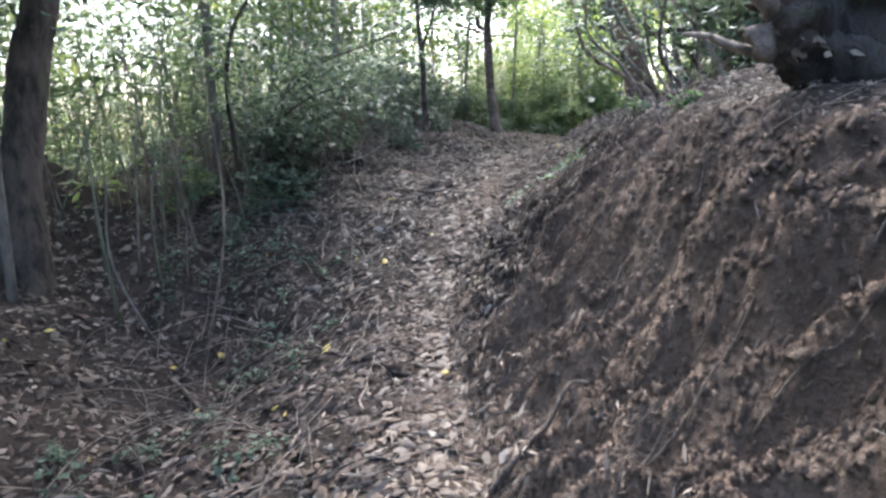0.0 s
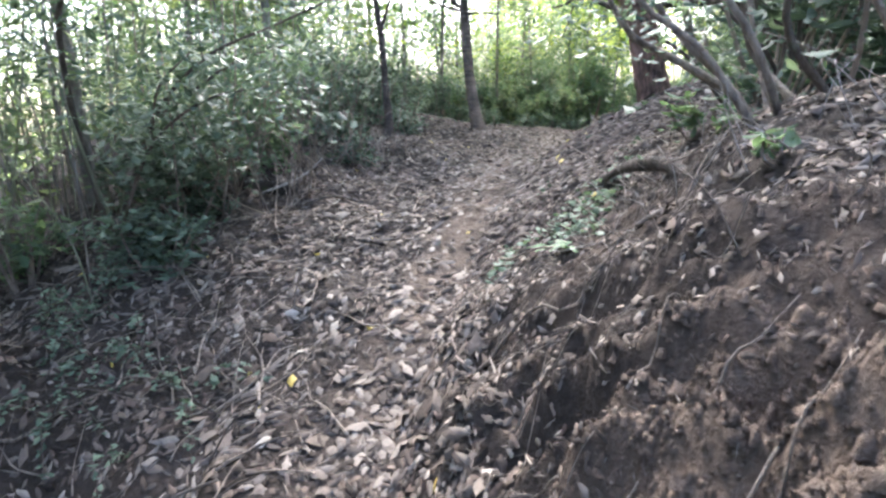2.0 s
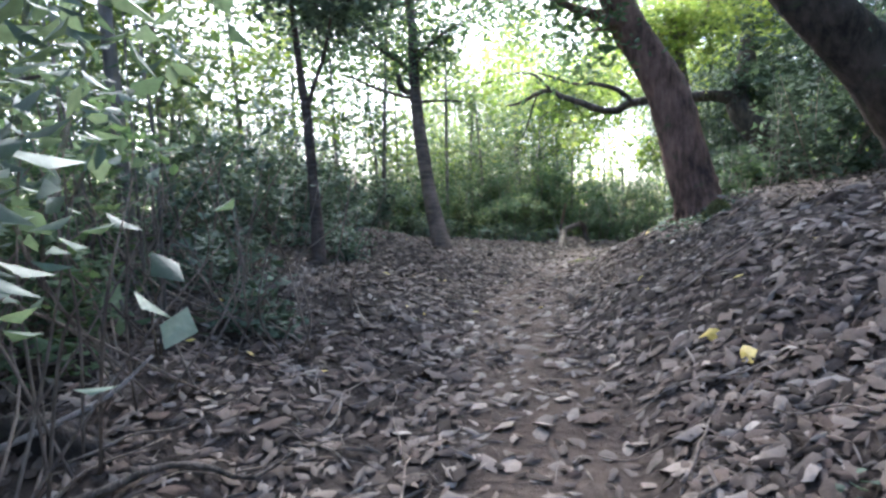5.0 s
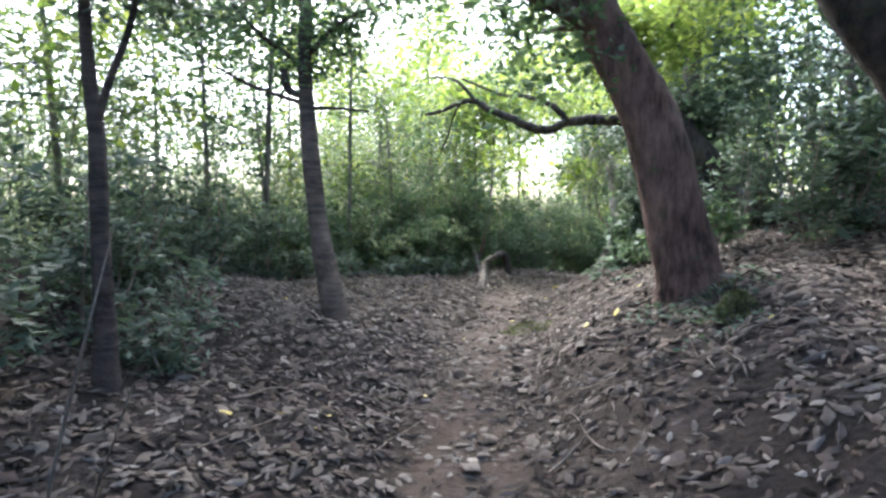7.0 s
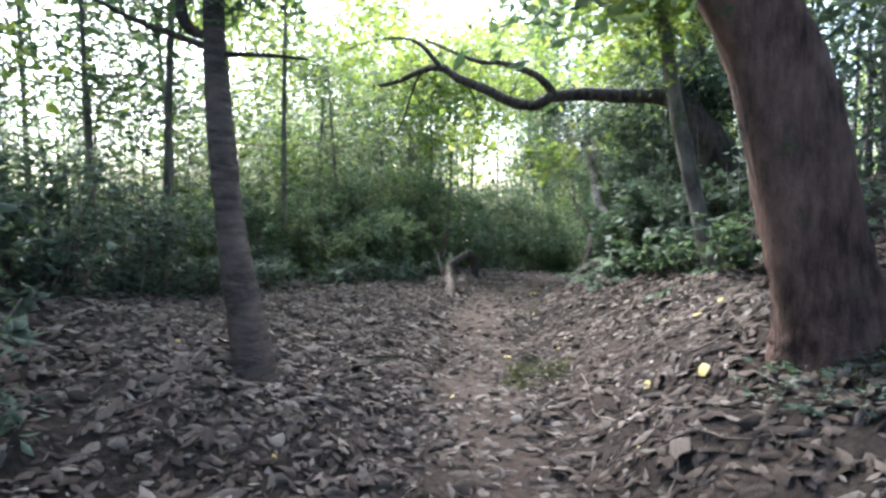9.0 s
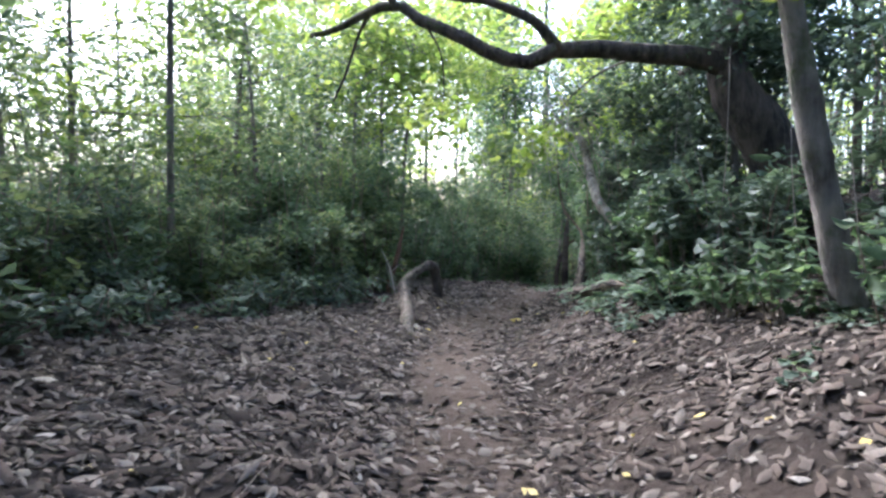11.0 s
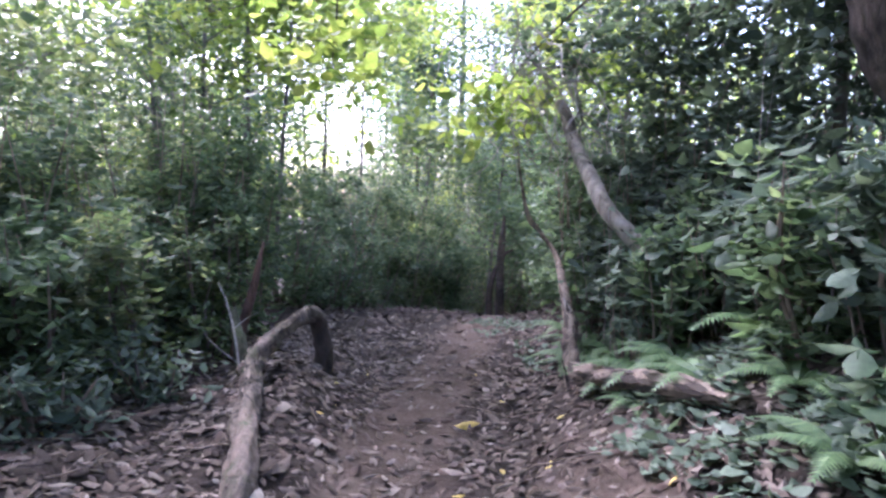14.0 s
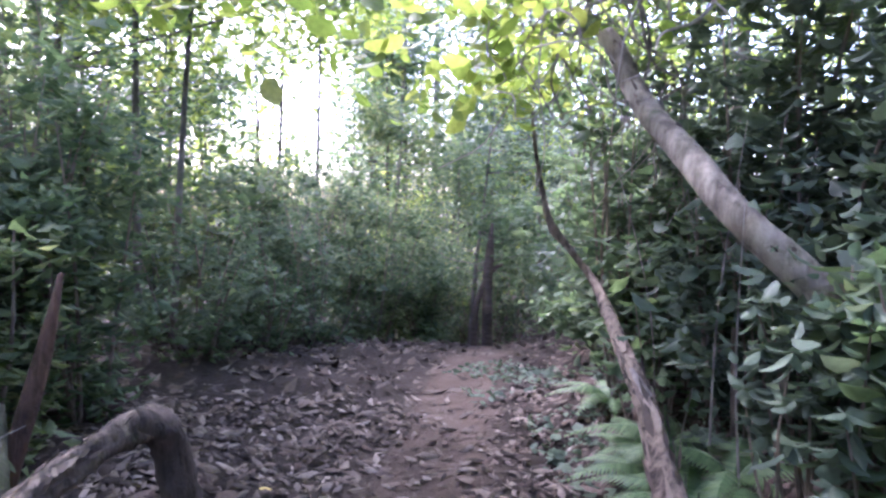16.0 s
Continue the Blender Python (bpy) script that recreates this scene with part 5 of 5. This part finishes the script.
# low plants that trail into the litter before the hedge
for i, (x, y, r, h, n) in enumerate([(-2.9, 16.4, 0.4, 0.45, 320), (-2.5, 17.1, 0.4, 0.4, 320), (-2.3, 17.8, 0.35, 0.4, 300), (-1.9, 18.5, 0.4, 0.45, 340), (-1.6, 19.1, 0.35, 0.4, 300), (-1.1, 19.7, 0.35, 0.4, 300), (-3.2, 15.6, 0.4, 0.5, 320), (-0.7, 20.4, 0.3, 0.45, 280), (-2.6, 18.0, 0.45, 0.6, 420)]):
    shrub(x, y, r, h, DARK_LEAF, "low trailing evergreen plant in the leaf litter", 2700 + 17 * i, n, 0.085, 0.04, "low_plant", 12, 0.1, OVAL)


def ivy(n, box, seed, ln, label, keep):
    g = rng_of(seed)
    (x0, x1), (y0, y1) = box
    x, y = g.uniform(x0, x1, n), g.uniform(y0, y1, n)
    ok = bumps(x + 20, y, 0.5) + bumps(x, y + 30, 0.22) * 0.5 > keep
    p = on_land(x[ok], y[ok], 0.02)
    p[:, 2] += g.uniform(0, 0.06, len(p))
    solo("creeping_ivy", leaves(p, ln, ln * 0.75, seed + 1, (-0.4, 0.3), OVAL), DARK_LEAF, label, "ivy", "stuff", "", False)


ivy(900, ((1.75, 2.5), (5.6, 7.4)), 651, 0.045, "small green creeper leaves on the bank foot", 0.1)
ivy(3600, ((1.9, 3.2), (15.2, 19.0)), 652, 0.06, "creeping green ivy on the ground below the shrubs", -0.1)
ivy(2200, ((2.25, 3.3), (17.3, 19.4)), 656, 0.065, "creeping green ivy on the ground below the shrubs", -0.5)
ivy(1500, ((2.4, 3.6), (19.4, 24.5)), 653, 0.06, "creeping green ivy on the ground below the shrubs", -0.2)
ivy(700, ((1.6, 2.6), (11.6, 13.0)), 654, 0.04, "thin green growth round the foot of a tree", 0.2)

# shrub with crooked stems on top of the bank
SH = [(3.25, 5.95, 0.3, 0.031), (3.12, 5.92, 0.64, 0.026), (2.96, 5.88, 0.77, 0.022), (2.77, 5.82, 0.89, 0.019), (2.61, 5.77, 0.99, 0.016), (2.49, 5.75, 1.2, 0.012), (2.43, 5.77, 1.5, 0.009)]
SH2 = [(3.3, 6.6, 0.3, 0.028), (3.08, 6.6, 0.75, 0.025), (2.84, 6.5, 1, 0.021), (2.64, 6.5, 1.3, 0.019), (2.55, 6.5, 1.8, 0.011)]
SH3 = [(3.3, 6, 0.35, 0.018), (3.2, 6.3, 0.9, 0.013), (3.05, 6.5, 1.5, 0.009), (2.7, 6.7, 1.9, 0.005)]
SH4 = [(3.4, 5.8, 0.3, 0.015), (3.5, 5.5, 0.8, 0.011), (3.4, 5.2, 1.3, 0.007), (3.1, 5, 1.6, 0.004)]
bs = thing("crooked_shrub", (3.25, 5.95, 0.35), "crooked bare-stemmed shrub leaning over the bank", "shrub")
more = []
g = rng_of(371)
for i in range(9):
    x, y = g.uniform(3.1, 3.8), g.uniform(5.3, 7.3)
    p = np.array([x, y, float(lie(np.array([x]), np.array([y]))[0]) - 0.05])
    q = [(*p, 0.017)]
    for k in range(4):
        p = p + [g.uniform(-0.35, 0.05), g.normal(0, 0.12), g.uniform(0.25, 0.5)]
        q.append((*p, 0.014 - 0.003 * k))
    more.append(q)
for i, q in enumerate((SH, SH2, SH3, SH4, *more)):
    part("stem", tube(q, 16, 8, 0.08, 30 + i), (TWIG, BARK_DARK)[i > 3 and i % 2], bs)
part("foliage", leaves(crown_places([SH[3:], SH2[2:], SH3[1:], SH4[1:], *[q[2:] for q in more]], 3, 0.3, 16, 35), 0.065, 0.026, 36, (-0.9, 0.4)), DARK_LEAF, bs, smooth=False)
LS = [(-1.9, 6.2, -0.1, 0.024), (-1.5, 6.3, 0.7, 0.02), (-0.9, 6.4, 1.2, 0.015), (-0.2, 6.6, 1.45, 0.01), (0.3, 6.8, 1.65, 0.006)]
LS2 = [(-1.9, 6.0, -0.1, 0.03), (-1.8, 5.8, 0.9, 0.026), (-1.4, 5.6, 1.6, 0.02), (-0.8, 5.6, 2.1, 0.012), (-0.3, 5.7, 2.4, 0.006)]
LS3 = [(-1.5, 6.3, 0.7, 0.02), (-1.1, 6.9, 1.2, 0.014), (-0.7, 7.3, 1.4, 0.006)]
LS4 = [(-1.7, 6.0, -0.2, 0.018), (-1.3, 6.1, 0.5, 0.015), (-0.8, 6.25, 0.85, 0.011), (-0.3, 6.45, 0.95, 0.005)]
LS5 = [(-1.3, 6.1, 0.5, 0.012), (-1.0, 6.0, 0.95, 0.009), (-0.6, 6.0, 1.2, 0.005)]
ls = thing("arching_shrub", (-1.9, 6.2, -0.1), "arching dark shrub with hanging leaves beside the path", "shrub")
for i, q in enumerate((LS, LS2, LS3, LS4, LS5)):
    part("stem", tube(q, 16, 7, 0.07, 40 + i), BARK_DARK, ls)
# leaf colour set darker, partly to stand in for the shade on this shrub
part("foliage", leaves(crown_places([LS[1:], LS2[1:], LS3[1:], LS4[1:], LS5], 3, 0.34, 48, 45), 0.085, 0.034, 46, (-1.0, 0.2)), DARK_LEAF, ls, smooth=False)

# crumbled soil on the cut bank
OCT = np.array([[1, 0, 0], [-1, 0, 0], [0, 1, 0], [0, -1, 0], [0, 0, 1], [0, 0, -1.0]])
OCT_MID = np.array([(OCT[a] + OCT[b]) for a, b in ((0, 2), (2, 1), (1, 3), (3, 0), (0, 4), (1, 4), (2, 4), (3, 4), (0, 5), (1, 5), (2, 5), (3, 5))]) / 1.414
CLOD = np.concatenate([OCT, OCT_MID])
CLOD_F = np.array([(0, 6, 10), (6, 2, 12), (10, 12, 4), (6, 12, 10), (2, 7, 12), (7, 1, 11), (12, 11, 4), (7, 11, 12), (1, 8, 11), (8, 3, 13), (11, 13, 4), (8, 13, 11), (3, 9, 13), (9, 0, 10), (13, 10, 4), (9, 10, 13)])


def clods(n, seed):
    g = rng_of(seed)
    y = g.uniform(0.9, 4.6, n)
    d = g.uniform(0.1, 1.5, n)
    x = table(y, CENTRE) + d * 1.17
    ok = g.uniform(0, 1, n) < np.clip(bare(x, y) + 0.02, 0, 1)
    x, y = x[ok], y[ok]
    n = len(x)
    p = on_land(x, y, 0.0)
    s = 0.0085 * np.exp(g.normal(0, 0.4, n))
    p[:, 2] -= 0.5 * s
    sc = s[:, None] * g.uniform(0.6, 1.4, (n, 3)) * [0.9, 0.8, 1.5]
    v = CLOD[None] * sc[:, None] * (1 + 0.28 * g.standard_normal((n, len(CLOD), 1)))
    a = g.uniform(0, 6.283, n)
    c, q = np.cos(a)[:, None], np.sin(a)[:, None]
    v = np.stack([v[..., 0] * c - v[..., 1] * q, v[..., 0] * q + v[..., 1] * c, v[..., 2]], -1) + p[:, None]
    solo("soil_clods", (v.reshape(-1, 3), ((np.arange(n) * len(CLOD))[:, None, None] + CLOD_F[None]).reshape(-1, 3)), SOIL, "crumbling clods of brown soil on the cut bank", "soil", "stuff")


clods(34000, 95)

# ---- fallen twigs and roots ----
def twig_at(x, y, yaw, L, r, seed, name="fallen_twig", label="thin crooked fallen twig on the leaf litter", cat="twig", mat=TWIG, rise=0.0):
    g = rng_of(seed)
    u = np.linspace(-0.5, 0.5, 6) * L
    bend = np.cumsum(g.normal(0, 0.032 * L, 6))
    px, py = x + u * np.cos(yaw) - bend * np.sin(yaw), y + u * np.sin(yaw) + bend * np.cos(yaw)
    pz = lie(px, py) + 0.012 + r + np.abs(g.normal(0, 0.012, 6)) + rise * np.linspace(0, 1, 6) ** 2 * L
    rr = r * np.linspace(1.1, 0.4, 6)
    solo(name, tube(np.stack([px, py, pz, rr], 1), 12, 6, 0.08, seed), mat, label, cat, "", "fallen twigs")


g = rng_of(91)
for i in range(230):
    y = g.uniform(1.6, 22.5) if i < 150 else g.uniform(1.8, 7.5)
    d = g.choice([-1, 1]) * g.uniform(0.35, 2.0) if y > 5 else -g.uniform(0.2, 2.6)
    x = float(table(np.array([y]), CENTRE)[0]) + d
    twig_at(x, y, g.uniform(0, 3.14), g.uniform(0.18, 0.75), g.uniform(0.003, 0.009), 5000 + i, rise=0.15 if i % 5 == 0 else 0.0)
for i in range(120):
    y = g.uniform(1.5, 7.2)
    x = float(table(np.array([y]), CENTRE)[0]) + g.uniform(0.35, 1.5)
    twig_at(x, y, g.uniform(-0.5, 1.2), g.uniform(0.1, 0.35), g.uniform(0.002, 0.0045), 5300 + i, "hanging_root", "thin root hanging out of the soil bank", "root", TWIG, 0.05)
for x, y, yaw, L, r in [(0.55, 4.0, 0.5, 1.1, 0.016), (0.2, 3.4, -0.3, 1.2, 0.014), (-0.6, 4.7, 0.9, 1.0, 0.012), (2.3, 5.0, -0.35, 0.9, 0.01), (3.1, 2.6, 0.6, 0.4, 0.014), (-0.3, 7.3, 0.6, 0.8, 0.018), (0.6, 6.6, 0.2, 0.35, 0.02), (1.7, 11.4, -0.3, 0.4, 0.01), (2.3, 11.6, 0.5, 0.7, 0.013)]:
    twig_at(x, y, yaw, L, r, int(1000 * (x + 5) + 10 * y), "fallen_branch", "bent fallen branch lying on the ground", "branch", DEAD_WOOD, 0.05)
dark_log = thing("rotting_log", (-1.5, 7.3, -0.05), "dark rotting log in the brushwood with a pale bare branch", "log")
part("log", tube([(-1.75, 7.25, -0.02, 0.05), (-1.4, 7.3, 0.03, 0.075), (-1.0, 7.36, -0.02, 0.07), (-0.62, 7.42, -0.1, 0.045)], 30, 12, 0.22, 61), BARK_BLACK, dark_log)
part("branch", tube([(-1.1, 7.15, -0.02, 0.014), (-0.92, 7.28, 0.05, 0.013), (-0.72, 7.42, 0.16, 0.01), (-0.58, 7.5, 0.3, 0.005)], 16, 7, 0.12, 62), VINE, dark_log, "pale bare branch")
twig_at(2.58, 5.33, -0.77, 1.1, 0.006, 77, "straight_cane", "straight dry cane lying on the bank", "cane", VINE)


def moss(x, y, rad, h, n, seed, label):
    g = rng_of(seed)
    q, a = rad * np.sqrt(g.uniform(0, 1, n)), g.uniform(0, 6.283, n)
    px, py = x + q * np.cos(a), y + q * np.sin(a)
    p = on_land(px, py, -0.004)
    p[:, 2] += h * (1 - (q / rad) ** 2)
    return solo("moss_cushion", leaves(p, 0.035, 0.008, seed + 1, (0.2, 1.3)), MOSS, label, "moss", "stuff", "", False)


moss(2.2, 12.05, 0.14, 0.12, 1500, 96, "green mossy tussock among dry leaves")
moss(0.85, 14.75, 0.3, 0.0, 1500, 97, "thin green moss patch on the bare path")
moss(0.65, 14.35, 0.18, 0.0, 500, 98, "thin green moss patch on the bare path")
moss(2.2, 12.75, 0.3, 0.02, 900, 99, "mossy green foot of a big tree")
STONE = CLOD * np.array([0.11, 0.09, 0.07]) * (1 + 0.12 * rng_of(3).standard_normal((len(CLOD), 1)))
solo("half_buried_stone", (STONE + [2.12, 17.34, float(lie(np.array([2.12]), np.array([17.34]))[0]) + 0.02], CLOD_F), SOIL, "brown half-buried stone among ivy", "stone")
g = rng_of(93)
yy = np.concatenate([g.uniform(0.8, 6.0, 420), g.uniform(6.0, 17.5, 700)])
xx = table(yy, CENTRE) + g.normal(0, 1, len(yy)) * np.where(yy < 6, 0.17, 0.4)
solo("path_leaves", leaves(on_land(xx, yy, 0.008), 0.085, 0.05, 94, (-0.12, 0.25), LANCE, 0.22, None, normal(xx, yy)), TRODDEN, "large grey-brown dry leaves lying on the trodden path", "leaves", "stuff", "", False)
# bent twigs and brambles on the low side at the start
for i in range(150):
    y = g.uniform(1.5, 6.2)
    x = float(table(np.array([y]), CENTRE)[0]) - g.uniform(0.9, 3.4)
    p0 = np.array([x, y, lie(np.array([x]), np.array([y]))[0] - 0.02])
    p1 = p0 + [g.normal(0, 0.45), g.normal(0, 0.45), g.uniform(0.02, 0.45)]
    m = (p0 + p1) / 2 + [*g.normal(0, 0.04, 2), g.uniform(0.02, 0.14)]
    p1[2] = max(p1[2], float(lie(p1[:1], p1[1:2])[0]) + 0.02)
    solo("bent_twig", tube([(*p0, 0.005), (*m, 0.004), (*p1, 0.0015)], 10, 5, 0.07, 300 + i), (TWIG, BARK_DARK)[i % 2], "thin bent dead twig in the leaf litter", "twig", "", "bent twigs")
# sprigs of bramble in the gully
for i in range(20):
    y = g.uniform(2.0, 5.6)
    x = float(table(np.array([y]), CENTRE)[0]) - g.uniform(1.3, 3.2)
    z = float(lie(np.array([x]), np.array([y]))[0])
    t = thing("bramble", (x, y, z), "low dark green bramble sprig in the gully", "plant", "brambles")
    lines = []
    for k in range(3):
        a, q = g.uniform(0, 6.283), g.uniform(0.2, 0.5)
        e = np.array([x + q * np.cos(a), y + q * np.sin(a)])
        ze = float(lie(e[:1], e[1:])[0])
        ln = [(x, y, z - 0.02, 0.004), ((x + e[0]) / 2, (y + e[1]) / 2, (z + ze) / 2 + g.uniform(0.1, 0.28), 0.003), (e[0], e[1], ze + 0.04, 0.0015)]
        part("stem", tube(ln, 9, 5, 0.05, k), BARK_DARK, t)
        lines.append(ln)
    p = np.concatenate([spline([q[:3] for q in ln], 16)[3:] for ln in lines])
    part("foliage", leaves(np.repeat(p, 2, 0) + g.normal(0, 0.02, (2 * len(p), 3)), 0.05, 0.028, 4100 + i, (-0.7, 0.4)), DARK_LEAF, t, smooth=False)
# thin pale poles at the edge of the thicket
for i in range(55):
    y = g.uniform(3.6, 9.0)
    x = float(table(np.array([y]), CENTRE)[0]) - g.uniform(2.3, 4.6)
    p0 = np.array([x, y, lie(np.array([x]), np.array([y]))[0] - 0.03])
    p1 = p0 + [g.normal(0, 0.2), g.normal(0, 0.2), g.uniform(1.2, 3.4)]
    m = (p0 + p1) / 2 + [*g.normal(0, 0.06, 2), 0]
    r = g.uniform(0.006, 0.016)
    solo("thin_pole", tube([(*p0, r), (*m, r * 0.85), (*p1, r * 0.4)], 10, 6, 0.05, 500 + i), (TWIG, BARK_GREY, CULM)[i % 3], "thin pale bare stem at the edge of the thicket", "stem", "", "thin stems")
# dead brushwood beside the path
for i in range(80):
    p0 = np.array([g.uniform(-1.7, -0.5), g.uniform(6.6, 9.4), 0])
    p0[2] = lie(p0[:1], p0[1:2])[0] - 0.03
    p1 = p0 + [g.normal(0, 0.45), g.normal(0, 0.45), g.uniform(0.5, 1.5)]
    m = (p0 + p1) / 2 + g.normal(0, 0.14, 3)
    solo("dead_stalk", tube([(*p0, 0.007), (*m, 0.006), (*p1, 0.002)], 10, 5, 0.05, i), TWIG, "dry bent stalk in the brushwood by the path", "stalk", "", "dead stalks")
# straws and sprigs along the top edge of the bank
for i in range(150):
    y = g.uniform(1.8, 7.2)
    x = float(table(np.array([y]), CENTRE)[0]) + g.uniform(1.0, 2.0) * 1.17
    p0 = np.array([x, y, lie(np.array([x]), np.array([y]))[0] - 0.01])
    p1 = p0 + [g.normal(-0.05, 0.12), g.normal(0, 0.12), g.uniform(0.04, 0.3)]
    m = (p0 + p1) / 2 + [*g.normal(0, 0.03, 2), 0.03]
    solo("dry_straw", tube([(*p0, 0.003), (*m, 0.0025), (*p1, 0.001)], 7, 4, 0.03, 700 + i), (TWIG, VINE)[i % 2], "dry straw sticking up on the bank edge", "straw", "", "dry straws")
for i, (x, y, h, r, n) in enumerate([(3.5, 4.2, 0.12, 0.1, 3), (3.2, 4.7, 0.1, 0.08, 2)]):
    broad_plant(x, y, h, r, n, 1900 + 37 * i, 0.05, 0.02, MID_LEAF, "small green seedling on the bank top")
# thin canes on the upper side
for i in range(30):
    p0 = np.array([g.uniform(2.7, 3.7), g.uniform(15.5, 22.5), 0])
    p0[2] = lie(p0[:1], p0[1:2])[0] - 0.03
    p1 = p0 + [g.normal(0, 0.15), g.normal(0, 0.15), g.uniform(0.9, 2.2)]
    m = (p0 + p1) / 2 + g.normal(0, 0.06, 3)
    solo("dry_cane", tube([(*p0, 0.006), (*m, 0.005), (*p1, 0.002)], 10, 5, 0.03, i), VINE, "thin pale dry cane among the shrubs", "cane", "", "dry canes")
